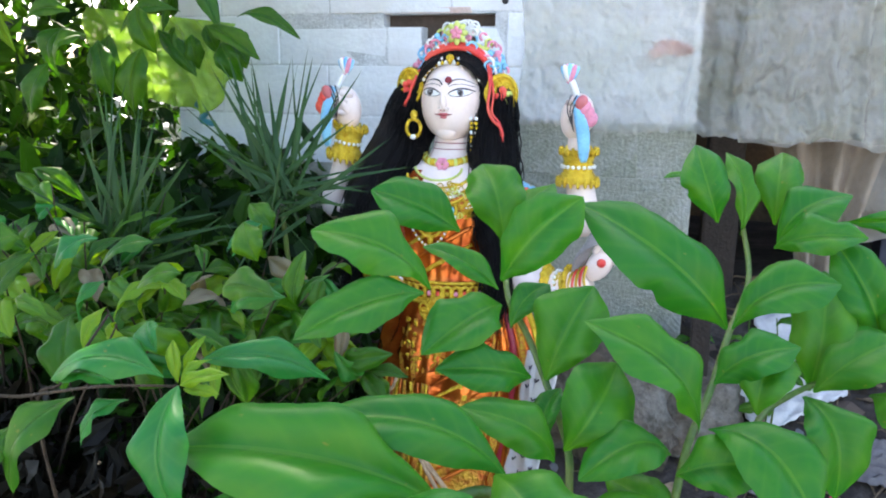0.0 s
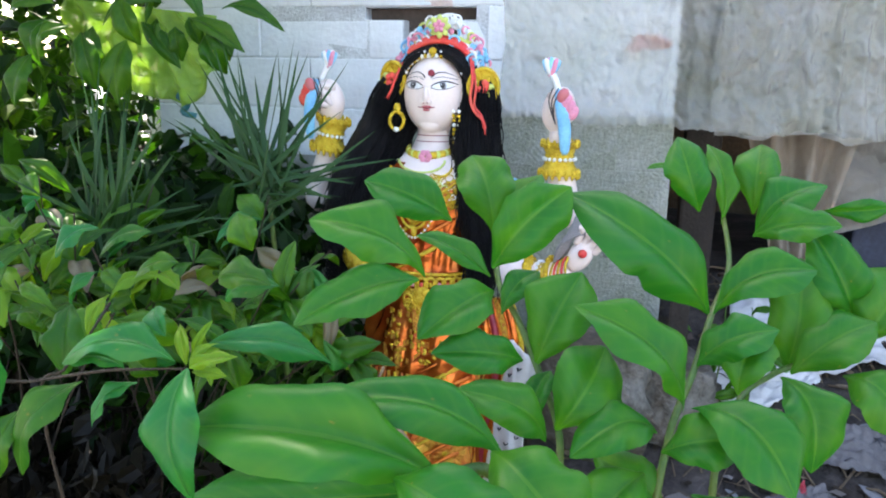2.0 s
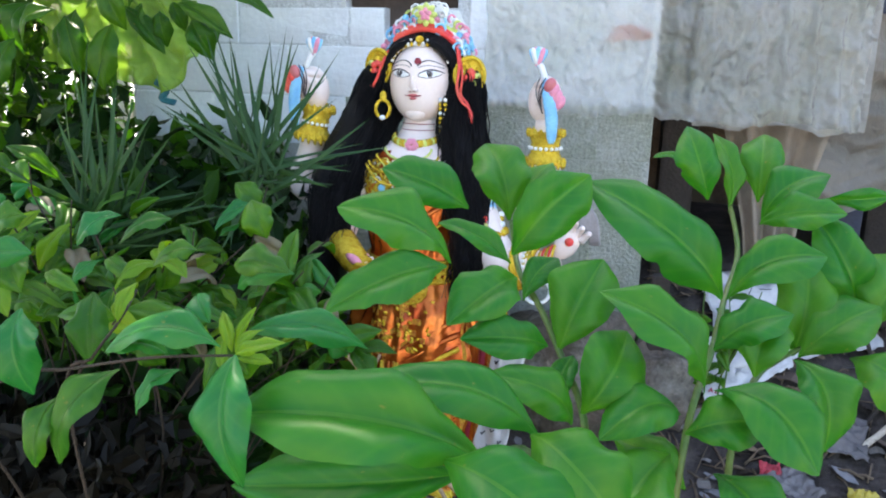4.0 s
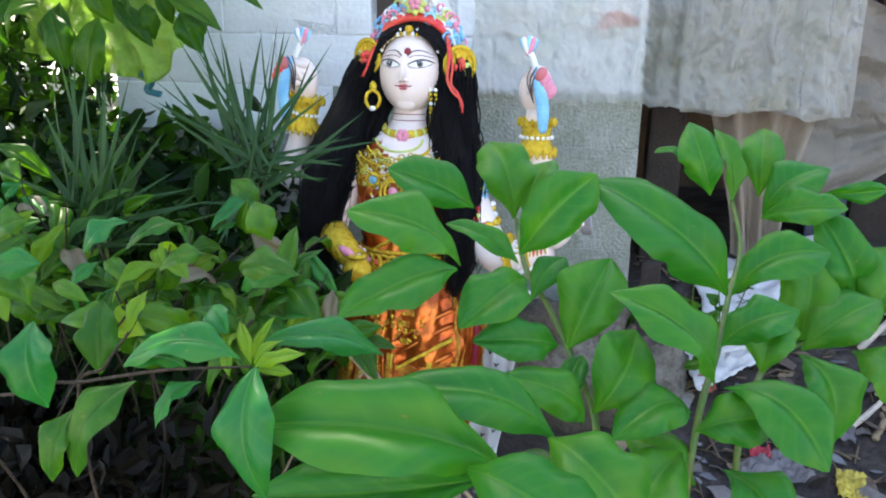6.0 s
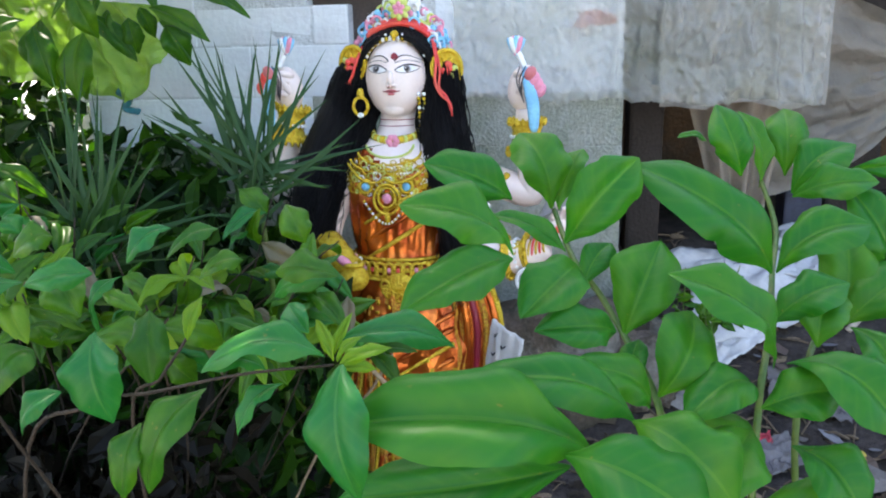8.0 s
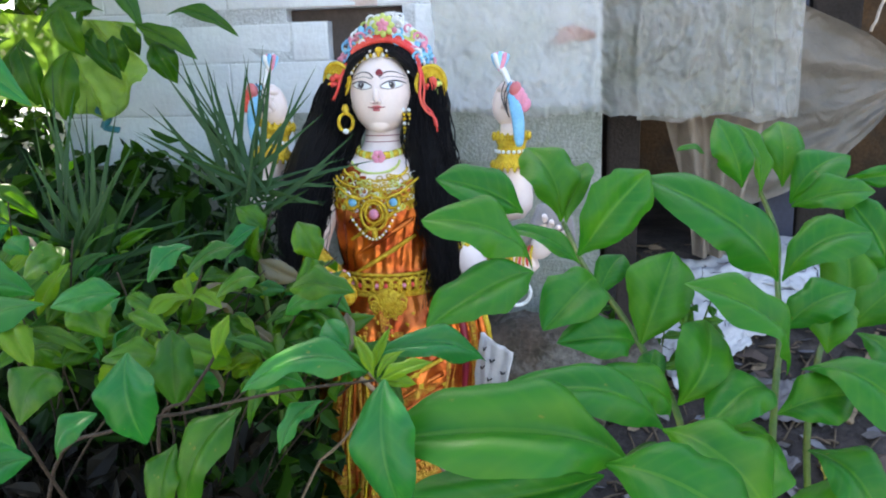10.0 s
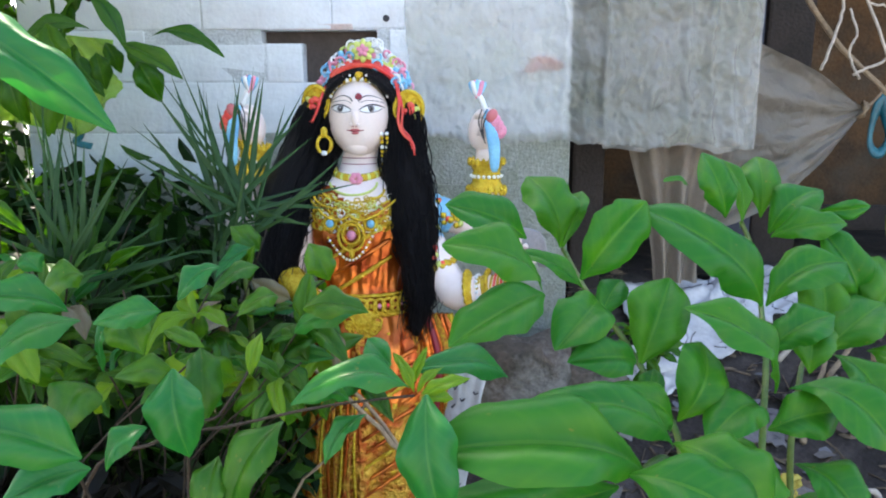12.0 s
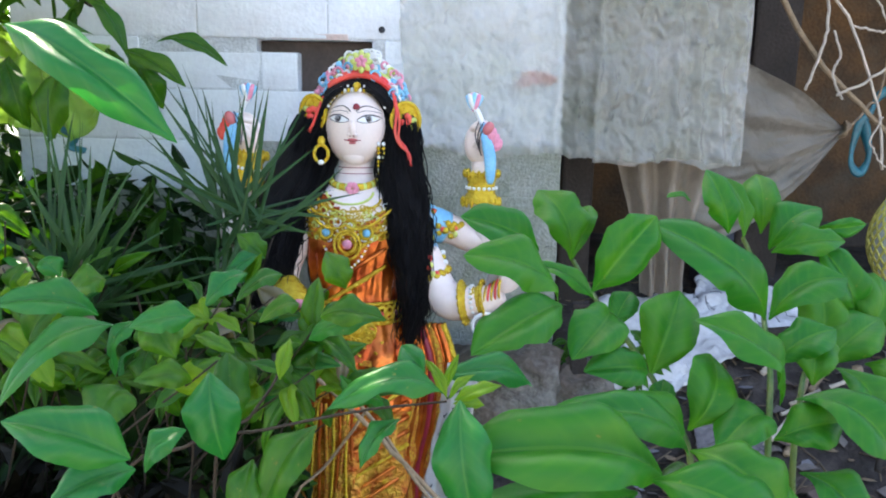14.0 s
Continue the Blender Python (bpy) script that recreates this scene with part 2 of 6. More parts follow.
def ellipsoid(bm, c, r, mat=0, rot=(0, 0, 0), u=16, v=10):
    m = pose(*c, *rot)
    rows = []
    for j in range(v + 1):
        b = math.pi * j / v
        if j in (0, v):
            rows.append([bm.verts.new(m @ Vector((0, 0, r[2] * math.cos(b))))])
        else:
            rows.append([bm.verts.new(m @ Vector((r[0] * math.sin(b) * math.cos(a), r[1] * math.sin(b) * math.sin(a), r[2] * math.cos(b)))) for a in (2 * math.pi * k / u for k in range(u))])
    for p, q in zip(rows, rows[1:]):
        for k in range(u):
            n = (k + 1) % u
            if len(p) == 1:
                f = bm.faces.new((p[0], q[k], q[n]))
            elif len(q) == 1:
                f = bm.faces.new((p[k], q[0], p[n]))
            else:
                f = bm.faces.new((p[k], q[k], q[n], p[n]))
            f.material_index = mat
    return [w for row in rows for w in row]


def ring(bm, c, big, small, mat=0, rot=(0, 0, 0), squash=1.0, seg=20, sub=6, arc=1.0):
    """A torus or an arc of one, its hole along the local y."""
    m = pose(*c, *rot)
    pts = [m @ Vector((big * math.cos(a), 0, squash * big * math.sin(a))) for a in (2 * math.pi * arc * k / seg for k in range(seg + 1))]
    tube(bm, pts, small, sub, mat, cap=False)


def box(bm, lo, hi, mat=0, rough=0.0, bevel=0.0):
    g = bmesh.ops.create_cube(bm, size=1.0)
    c, s = (Vector(lo) + Vector(hi)) / 2, Vector(hi) - Vector(lo)
    for w in g["verts"]:
        w.co = c + Vector(a * b for a, b in zip(w.co, s)) + rough * Vector((random.uniform(-1, 1), random.uniform(-1, 1), random.uniform(-1, 1)))
    faces = {f for w in g["verts"] for f in w.link_faces}
    for f in faces:
        f.material_index = mat
    if bevel:
        bmesh.ops.bevel(bm, geom=list({e for f in faces for e in f.edges}), offset=bevel, segments=2, profile=0.6, affect="EDGES")


def grid_sheet(nx, ny, place, mat=0, bm=None, thick=0.0):
    """A sheet of nx by ny cells whose points place(u, v) gives."""
    bm = bm or bmesh.new()
    vs = [[bm.verts.new(place(i / nx, j / ny)) for j in range(ny + 1)] for i in range(nx + 1)]
    faces = []
    for i in range(nx):
        for j in range(ny):
            f = bm.faces.new((vs[i][j], vs[i + 1][j], vs[i + 1][j + 1], vs[i][j + 1]))
            f.material_index = mat
            faces.append(f)
    if thick:
        bm.normal_update()
        bmesh.ops.solidify(bm, geom=faces, thickness=thick)
    return bm


def fbm(x, y, z=0.0, octaves=4):
    return noise.fractal(Vector((x, y, z)), 1.0, 2.0, octaves)


def smooth01(v):
    v = min(max(v, 0), 1)
    return v * v * (3 - 2 * v)


def ground_z(x, y):
    """Flat in front, a bank of soil towards and behind the wall."""
    near = smooth01((abs(x) + abs(y)) / -9.0 + 1.2)
    return 0.10 + 0.05 * smooth01((y + 0.6) / 0.5) + 0.40 * smooth01((y - 0.02) / 0.95) * smooth01((x + 1.4) / 0.8) + near * (0.02 * fbm(x * 2.2, y * 2.2) + 0.008 * fbm(x * 11, y * 11, 3))


# ---- ground and far yard ----
bm = bmesh.new()
xs = [-400, -60, -15, -6] + [-3.4 + 0.09 * i for i in range(76)] + [6, 15, 60, 400]
ys = [-400, -60, -15, -6] + [-3.0 + 0.09 * i for i in range(68)] + [6, 15, 60, 400]
vs = [[bm.verts.new((x, y, ground_z(x, y))) for y in ys] for x in xs]
for i in range(len(xs) - 1):
    for j in range(len(ys) - 1):
        f = bm.faces.new((vs[i][j], vs[i + 1][j], vs[i + 1][j + 1], vs[i][j + 1]))
        # pale ground behind the camera is added to bounce sun onto the wall
        f.material_index = 1 if (xs[i] < -1.35 and ys[j] > -0.2) or ys[j] < -2.3 else 0
tagged(part("ground", bm, [M_SOIL, M_YARD]), "grey-brown soil bank by the wall, pale ground added for bounce light", "ground", kind="structure")

# ---- block wall with a missing block ----
WALL_Y, COURSE = 0.52, 0.152
WALL_L, WALL_R = -1.12, 0.545
wall = tagged(new("wall_north"), "limewashed concrete block wall with a broken-out gap", "wall", kind="structure")
bm = bmesh.new()
SLOT = (-0.375, -0.028, 1.335, 1.372)
HOLE = (-0.252, -0.085, 1.222, 1.335)
for lo, hi in (((WALL_L, 0.5235, 1.066), (WALL_R - 0.004, 0.66, 1.222)), ((WALL_L, 0.5235, 1.372), (WALL_R - 0.004, 0.66, 3.1)), ((WALL_L, 0.5235, 1.222), (HOLE[0], 0.66, 1.335)), ((HOLE[1], 0.5235, 1.222), (WALL_R - 0.004, 0.66, 1.335)), ((WALL_L, 0.5235, 1.335), (SLOT[0], 0.66, 1.372)), ((SLOT[1], 0.5235, 1.335), (WALL_R - 0.004, 0.66, 1.372))):
    box(bm, lo, hi)
part("mortar_core", bm, M_MORTAR, wall, smooth=False)
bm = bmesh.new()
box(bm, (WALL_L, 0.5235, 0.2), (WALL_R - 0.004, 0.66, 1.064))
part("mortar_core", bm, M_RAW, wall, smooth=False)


def block_mesh(w, h, d, seed, mat):
    random.seed(seed)
    b = bmesh.new()
    box(b, (-w / 2, 0, -h / 2), (w / 2, d, h / 2), 0, 0.0012, 0.004)
    return finish("block", b, mat, False)


z, row = 0.31, 0
# courses above the view are added so the wall shades the statue
while z < 3.0:
    x = WALL_L - (0.19 if row % 2 else 0.0)
    random.seed(40 + row)
    while x < WALL_R:
        w = (0.375 if z > 0.95 else 0.75) + random.uniform(-0.02, 0.02)
        a, b = max(x, WALL_L), min(x + w, WALL_R)
        lo_z, hi_z = z + 0.002, z + COURSE - 0.002
        pieces = [(a + 0.002, b - 0.002, lo_z, hi_z)]
        if hi_z > 1.235 and lo_z < 1.36:
            pieces = []
            for p, q in ((a, min(b, HOLE[0])), (max(a, HOLE[1]), b)):
                if q - p > 0.03:
                    pieces.append((p + 0.002, q - 0.002, lo_z, 1.333 if q > SLOT[0] and p < SLOT[1] else hi_z))
        elif lo_z < 1.375 < hi_z:
            pieces = [(a + 0.005, b - 0.005, max(lo_z, 1.374), hi_z)]
        for p, q, s, t in pieces:
            if q - p < 0.03:
                continue
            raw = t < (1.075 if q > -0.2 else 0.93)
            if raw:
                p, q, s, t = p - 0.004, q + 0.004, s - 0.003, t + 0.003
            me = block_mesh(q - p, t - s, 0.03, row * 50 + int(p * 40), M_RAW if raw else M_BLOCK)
            ob = new("block", me)
            ob.parent = wall
            ob.location = ((p + q) / 2, WALL_Y + random.uniform(-0.002, 0.003), (s + t) / 2)
        x += w
    z += COURSE
    row += 1

# old red brick edge above the gap; panel added inside, coloured as the gap's shade
bm = bmesh.new()
box(bm, (-0.335, 0.519, 1.374), (-0.10, 0.53, 1.392), 0, 0.003, 0.003)
part("brick", bm, material("limewashed_brick", (0.66, 0.50, 0.46), 0.9, 0, 0.2, 20, 90, 0.5, tint=(0.72, 0.66, 0.66)), wall, smooth=False)
bm = bmesh.new()
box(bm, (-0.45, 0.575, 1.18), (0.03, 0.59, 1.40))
part("board", bm, material("gap_shade_tone", (0.10, 0.075, 0.065), 0.9), wall, smooth=False)
bm = bmesh.new()
ellipsoid(bm, (0.47, 0.5185, 1.275), (0.055, 0.002, 0.02), 0, (0, 8, 0), 18, 8)
ellipsoid(bm, (0.43, 0.5185, 1.262), (0.03, 0.002, 0.012), 0, (0, -12, 0), 14, 8)
part("paint_mark", bm, material("faded_red_paint", (0.72, 0.33, 0.31), 0.85), wall)
bm = bmesh.new()
ellipsoid(bm, (0.0, 0.52, 1.405), (0.010, 0.006, 0.010), 0, (0, 0, 0), 10, 8)
tube(bm, [(0.0, 0.53, 1.405), (0.004, 0.50, 1.408)], 0.004, 6)
part("peg", bm, M_INK, wall)

# unseen room walls added behind the wall so the gap stays dark
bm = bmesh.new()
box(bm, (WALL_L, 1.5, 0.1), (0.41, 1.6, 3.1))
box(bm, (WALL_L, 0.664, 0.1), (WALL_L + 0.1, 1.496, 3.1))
tagged(part("wall_unseen_room", bm, M_MUD, smooth=False), "unseen brown walls added behind the gap to keep it dark", "wall", kind="structure")
# out-of-view slab, added to block the sun over statue and plants
bm = bmesh.new()
box(bm, (WALL_L - 0.1, 0.08, 3.104), (0.6, 1.7, 3.2))
tagged(part("shade_slab", bm, M_MORTAR, smooth=False), "unseen grey concrete slab added to shade the statue and plants", "roof", kind="structure")

# old bricks under the blocks
bm = bmesh.new()
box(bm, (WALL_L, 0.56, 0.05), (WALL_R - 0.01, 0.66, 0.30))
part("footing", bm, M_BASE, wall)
random.seed(5)
for j in range(4):
    for i in range(8):
        b = bmesh.new()
        box(b, (-0.11, -0.05, -0.032), (0.11, 0.05, 0.032), 0, 0.006, 0.006)
        ob = part("brick", b, M_BRICK, wall, smooth=False)
        ob.location = (-1.0 + 0.228 * i + (0.1 if j % 2 else 0) - 0.1, 0.53 + random.uniform(-0.015, 0.01), 0.07 + 0.074 * j)

# rubble plinth in front of the wall
def rock(name, c, r, mat, seed, parent=None):
    b = bmesh.new()
    bmesh.ops.create_icosphere(b, subdivisions=4, radius=1.0)
    for w in b.verts:
        n = w.co.normalized()
        k = 1 + 0.24 * fbm(n.x * 1.6 + seed, n.y * 1.6, n.z * 1.6) + 0.09 * fbm(n.x * 6, n.y * 6, n.z * 6 + seed) + 0.03 * fbm(n.x * 19, n.y * 19, n.z * 19 + seed)
        q = max(abs(n.x), abs(n.y), abs(n.z))
        w.co = Vector(a * s for a, s in zip(n, r)) * k * (0.55 + 0.45 / q)
    ob = part(name, b, mat, parent)
    ob.location = c
    return ob


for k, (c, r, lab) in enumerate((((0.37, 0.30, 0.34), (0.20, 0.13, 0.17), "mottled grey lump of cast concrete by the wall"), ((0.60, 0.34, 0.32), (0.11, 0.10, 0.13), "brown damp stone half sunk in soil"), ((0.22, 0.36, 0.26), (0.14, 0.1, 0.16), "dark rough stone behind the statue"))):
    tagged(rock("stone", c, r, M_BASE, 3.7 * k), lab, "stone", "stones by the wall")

# ---- plastic sheet hung over the wall ----
def film(u, v):
    x = 0.06 + u * 1.005
    hem = 1.058 - 0.024 * u + 0.008 * math.sin(u * 17) + 0.014 * fbm(u * 9, 4) + 0.006 * fbm(u * 31, 7)
    zz = hem + (1.95 - hem) * v
    far = 0.45 + 0.75 * smooth01((u - 0.35) / 0.4)
    crumple = abs(fbm(u * 9, v * 6, 2)) + 0.55 * abs(fbm(u * 22 + v * 5, v * 15, 5)) + 0.28 * abs(fbm(u * 47, v * 36, 11))
    yy = 0.494 - 0.030 * crumple * far - 0.03 * smooth01((0.09 - v) / 0.09) * (0.3 + abs(fbm(u * 5, 8)))
    for at, amp, wide in ((0.455, 0.016, 0.012), (0.52, 0.010, 0.02), (0.575, 0.014, 0.010), (0.70, 0.012, 0.025), (0.80, 0.022, 0.012), (0.87, 0.016, 0.008), (0.93, 0.020, 0.012), (0.975, 0.014, 0.007)):
        yy -= amp * math.exp(-(((u - at - 0.012 * fbm(v * 4, at * 30)) / wide) ** 2))
    return (x + 0.010 * fbm(v * 6, u * 2, 9), yy, zz)


tagged(part("plastic_sheet", grid_sheet(230, 150, film), M_FILM), "crinkled clear plastic sheet hung over the block wall", "plastic sheet")


# ---- shed beside the wall: dusty drapes, posts, mud wall ----
def bx(name, lo, hi, mat, label, cat, bev=0.006, rough=0.0, kind=""):
    b = bmesh.new()
    box(b, lo, hi, 0, rough, bev)
    return tagged(part(name, b, mat, smooth=False), label, cat, kind=kind)


bx("wall_shed_back", (0.3, 2.2, 0.2), (4.2, 2.32, 2.6), M_MUD, "cracked brown mud-plastered back wall of a shed", "wall", 0.01, 0, "structure")
# side wall, inner wall and roof are unseen, added to keep the shed dark
bx("wall_shed_side", (4.2, 0.6, 0.2), (4.32, 2.32, 2.6), M_MUD, "unseen mud-plastered side wall added to darken the shed", "wall", 0.01, 0, "structure")
bx("wall_shed_inner", (0.42, 0.672, 0.2), (0.54, 2.19, 2.6), M_MUD, "unseen mud-plastered inner wall added to darken the shed", "wall", 0.01, 0, "structure")
bm = bmesh.new()
grid_sheet(120, 2, lambda u, v: (0.3 + 4.1 * u, 0.70 + 1.75 * v, 2.3 + 0.3 * v + 0.02 * math.sin(u * 330)), 0, bm, 0.004)
tagged(part("roof", bm, M_ROOF), "unseen rusty corrugated tin roof added to darken the shed", "roof", kind="structure")
bx("door_post", (1.13, 1.0, 0.3), (1.255, 1.10, 2.35), M_DARKBLUE, "dark blue painted door post of the shed", "post", 0.008, 0.004)
bx("timber_post", (1.30, 1.12, 0.3), (1.47, 1.26, 2.35), M_WOOD, "weathered brown timber post of the shed", "post", 0.012, 0.01)
# added dark upright, filling in for the shaded gap past the wall
bx("timber_post", (0.585, 0.80, 0.3), (0.70, 0.92, 2.3), M_WOOD, "dark upright added for the shaded gap beside the wall's end", "post", 0.012, 0.008)
bx("plank", (1.40, 1.262, 0.66), (4.198, 1.32, 0.76), M_WOOD, "dark horizontal plank across the shed", "plank", 0.008, 0.006)


def drape(u, v):
    """Gathered to a knot at one end, fanning out from under the sheet."""
    s = smooth01(u)
    top, low = 1.40 - 0.26 * u**1.7, 0.70 + 0.43 * u**2.6
    zz = top + (low - top) * v
    x = 0.96 + 0.66 * u
    folds = 0.030 * math.sin(v * 21 + 2.0 * fbm(u * 2, v * 2)) * (1.1 - u) + 0.02 * fbm(u * 5, v * 9, 6)
    return (x - 0.10 * (1 - u) * v, 0.80 + 0.22 * u + folds, zz)


sail = tagged(part("drape", grid_sheet(50, 60, drape), M_DRAPE), "dusty grey-brown plastic drape gathered to a knot", "drape")
bm = bmesh.new()
for k in range(3):
    ring(bm, (1.612, 1.005, 1.135 - 0.004 * k), 0.022, 0.005, 0, (20 * k, 0, 80), 1.2, 16, 6)
tube(bm, curve_points([(1.612, 1.005, 1.135), (1.66, 1.04, 1.16), (1.72, 1.08, 1.22), (1.80, 1.14, 1.36), (1.86, 1.18, 2.33)], 24), 0.005, 6)
part("tie_cord", bm, M_STICK, sail, "thin brown cord tying the gathered end")


def strip(u, v):
    w = 0.36 * (1 - 0.62 * smooth01(v * 1.05))
    x = 0.905 + (u - 0.5) * w + 0.03 * v * v
    return (x, 0.74 + 0.028 * math.sin(u * 17 + 1.5 * v) + 0.01 * fbm(u * 6, v * 4), 1.25 - 0.68 * v)


tagged(part("hanging_strip", grid_sheet(30, 40, strip), M_STRIP), "beige plastic film hanging in long vertical folds", "plastic sheet")


def backfilm(u, v):
    return (0.66 + 0.46 * u, 0.64 + 0.02 * fbm(u * 4, v * 6) + 0.015 * math.sin(u * 24), 1.02 + 0.95 * v + 0.03 * fbm(u * 3, 2))


tagged(part("film_curtain", grid_sheet(24, 30, backfilm), sheet_material("pale_plastic_film", (0.50, 0.48, 0.44), 0.15, 0.35, 0.6, (0.42, 0.40, 0.35))), "second layer of clear plastic behind the hung sheet", "plastic sheet")

# ---- twigs, cords and a bag by the shed ----
def twig(name, pts, r0, r1, mat, label, n=24, seg=7, jitter=0.006, cat="twig"):
    b = bmesh.new()
    run = curve_points(pts, n)
    run = [p + jitter * Vector((fbm(i * 0.7, r0 * 900), fbm(i * 0.7, 5), fbm(i * 0.7, 9))) for i, p in enumerate(run)]
    tube(b, run, [r0 + (r1 - r0) * i / (n - 1) for i in range(n)], seg)
    return tagged(part(name, b, mat), label, cat)


twig("branch", [(1.22, 0.95, 1.75), (1.33, 0.92, 1.54), (1.45, 0.9, 1.36), (1.56, 0.88, 1.25), (1.70, 0.86, 1.12), (1.90, 0.86, 0.98)], 0.011, 0.007, M_STICK, "bare brown branch slanting across the shed front")
cords = tagged(new("vine"), "tangle of pale dry vine stems on the branch", "vine")
for k, pts in enumerate((((1.42, 0.88, 1.72), (1.45, 0.87, 1.50), (1.44, 0.87, 1.40), (1.40, 0.87, 1.27)), ((1.44, 0.86, 1.60), (1.53, 0.86, 1.47), (1.60, 0.86, 1.32), (1.66, 0.86, 1.16), (1.68, 0.86, 1.0)), ((1.50, 0.86, 1.25), (1.58, 0.85, 1.29), (1.68, 0.85, 1.36), (1.80, 0.85, 1.42)), ((1.47, 0.86, 1.46), (1.50, 0.86, 1.38), (1.48, 0.86, 1.32), (1.52, 0.86, 1.24)), ((1.52, 0.86, 1.48), (1.62, 0.85, 1.46), (1.75, 0.85, 1.50)), ((1.62, 0.85, 1.72), (1.58, 0.85, 1.60), (1.64, 0.85, 1.48), (1.67, 0.85, 1.34)), ((1.66, 0.85, 1.18), (1.63, 0.85, 1.10), (1.68, 0.85, 1.02), (1.78, 0.85, 1.0)))):
    b = bmesh.new()
    tube(b, [p + 0.008 * Vector((fbm(i * 0.6, k), 0, fbm(i * 0.6, k + 7))) for i, p in enumerate(curve_points(pts, 22))], 0.0055 - 0.0004 * k, 6)
    part("stem", b, M_PALETWIG, cords)
bm = bmesh.new()
tube(bm, curve_points([(2.05, 1.20, 2.36), (1.98, 1.20, 1.7), (1.90, 1.18, 1.34), (1.80, 1.16, 1.26), (1.77, 1.15, 1.20), (1.73, 1.15, 1.14), (1.715, 1.15, 1.02), (1.745, 1.14, 0.97), (1.775, 1.14, 1.03), (1.755, 1.15, 1.13), (1.74, 1.15, 1.18)], 60), [0.015 + 0.005 * math.sin(i * 0.5) for i in range(60)], 8, 0, 0.45)
tagged(part("rope", bm, M_TEAL), "teal plastic rope hanging in a loop from the roof", "rope")
bag = tagged(new("net_bag"), "yellow net bag with a grey sack inside", "bag")
bm = bmesh.new()
ellipsoid(bm, (1.78, 0.86, 0.76), (0.10, 0.09, 0.19), 0, (0, 0, 0), 20, 16)
for w in bm.verts:
    w.co += 0.012 * Vector((fbm(w.co.x * 9, w.co.z * 9), fbm(w.co.z * 9, 3), 0))
part("sack", bm, M_GREYBAG, bag)
bm = bmesh.new()
for k in range(20):
    for sgn in (1, -1):
        pts = []
        for i in range(15):
            v = i / 14
            a = k * math.pi / 10 + sgn * v * 2.2
            r = math.sin(math.pi * (0.08 + 0.84 * v)) * 0.108
            pts.append((1.78 + r * math.cos(a), 0.86 + r * 0.92 * math.sin(a), 0.95 - 0.38 * v))
        tube(bm, pts, 0.0042, 5)
part("net", bm, M_NET, bag)

# ---- paper and rubbish on the bank ----
def crumpled(name, c, size, turn, seed, mat, label, cat, lift=0.05, marks=0):
    thing = tagged(new(name), label, cat)
    m = pose(c[0], c[1], 0, 0, 0, turn)

    def place(u, v):
        p = m @ Vector(((u - 0.5) * size[0] * (1 + 0.12 * fbm(v * 3, seed)), (v - 0.5) * size[1] * (1 + 0.12 * fbm(u * 3, seed + 4)), 0))
        p.z = ground_z(p.x, p.y) + 0.012 + lift * (0.5 + 1.2 * abs(fbm(u * 2.4 + seed, v * 2.4, seed)) + 0.45 * abs(fbm(u * 7, v * 7, seed)) + 0.12 * fbm(u * 17, v * 17, seed)) * 0.8
        return p

    part("sheet", grid_sheet(44, 34, place, 0, None, 0.0015), mat, thing)
    random.seed(seed)
    for k in range(marks):
        u0, v0, dv = random.uniform(0.08, 0.85), random.uniform(0.1, 0.85), random.uniform(-0.25, 0.25)
        b = bmesh.new()
        tube(b, [place(u0 + 0.1 * s * random.uniform(0.6, 1.4), v0 + dv * s) + Vector((0, 0, 0.003)) for s in (0, 0.25, 0.5, 0.75, 1)], 0.0013, 4)
        part("print_bar", b, M_INK, thing)
    return thing


crumpled("paper_sheet", (0.98, 0.66), (0.44, 0.34), 14, 3, M_PAPER, "crumpled white paper with dark print on the bank", "paper", 0.035, 16)
crumpled("paper_sheet", (1.25, 0.78), (0.36, 0.30), -18, 8, M_PAPER, "torn crumpled white paper with dark print", "paper", 0.04, 16)
crumpled("paper_sheet", (0.83, 0.48), (0.26, 0.18), 30, 12, M_PAPER, "creased white paper lying on the soil", "paper", 0.035, 8)
crumpled("paper_sheet", (1.05, 0.30), (0.20, 0.13), -8, 15, material("grey_paper", (0.16, 0.14, 0.14), 0.8, 0, 0.3, 9, 60, 0.3, dirt=(0.15, 0.14, 0.14), dirt_amount=0.7), "soiled grey paper trodden into the soil", "paper", 0.025, 5)
crumpled("paper_sheet", (0.92, 0.10), (0.16, 0.11), 25, 21, material("soiled_paper", (0.17, 0.15, 0.15), 0.8, 0, 0.3, 9, 60, 0.3, dirt=(0.15, 0.14, 0.14), dirt_amount=0.7), "soiled grey paper scrap on the soil", "paper", 0.025, 3)
for k, (x, y, s, m, lab) in enumerate(((0.90, 0.16, 0.05, M_REDSCRAP, "small red scrap of foil on the soil"), (0.87, 0.02, 0.045, M_REDSCRAP, "small red scrap of cloth on the soil"), (1.10, 0.08, 0.10, M_YELSCRAP, "yellow wrapper on the soil"), (0.78, 0.36, 0.05, M_REDSCRAP, "small red scrap beside the paper"), (1.16, -0.10, 0.06, M_TEAL, "small teal plastic scrap on the soil"), (0.80, -0.06, 0.05, M_PAPER, "small white paper scrap on the soil"))):
    crumpled("scrap", (x, y), (s, s * 0.7), 40 * k, 30 + k, m, lab, "scrap", 0.02)

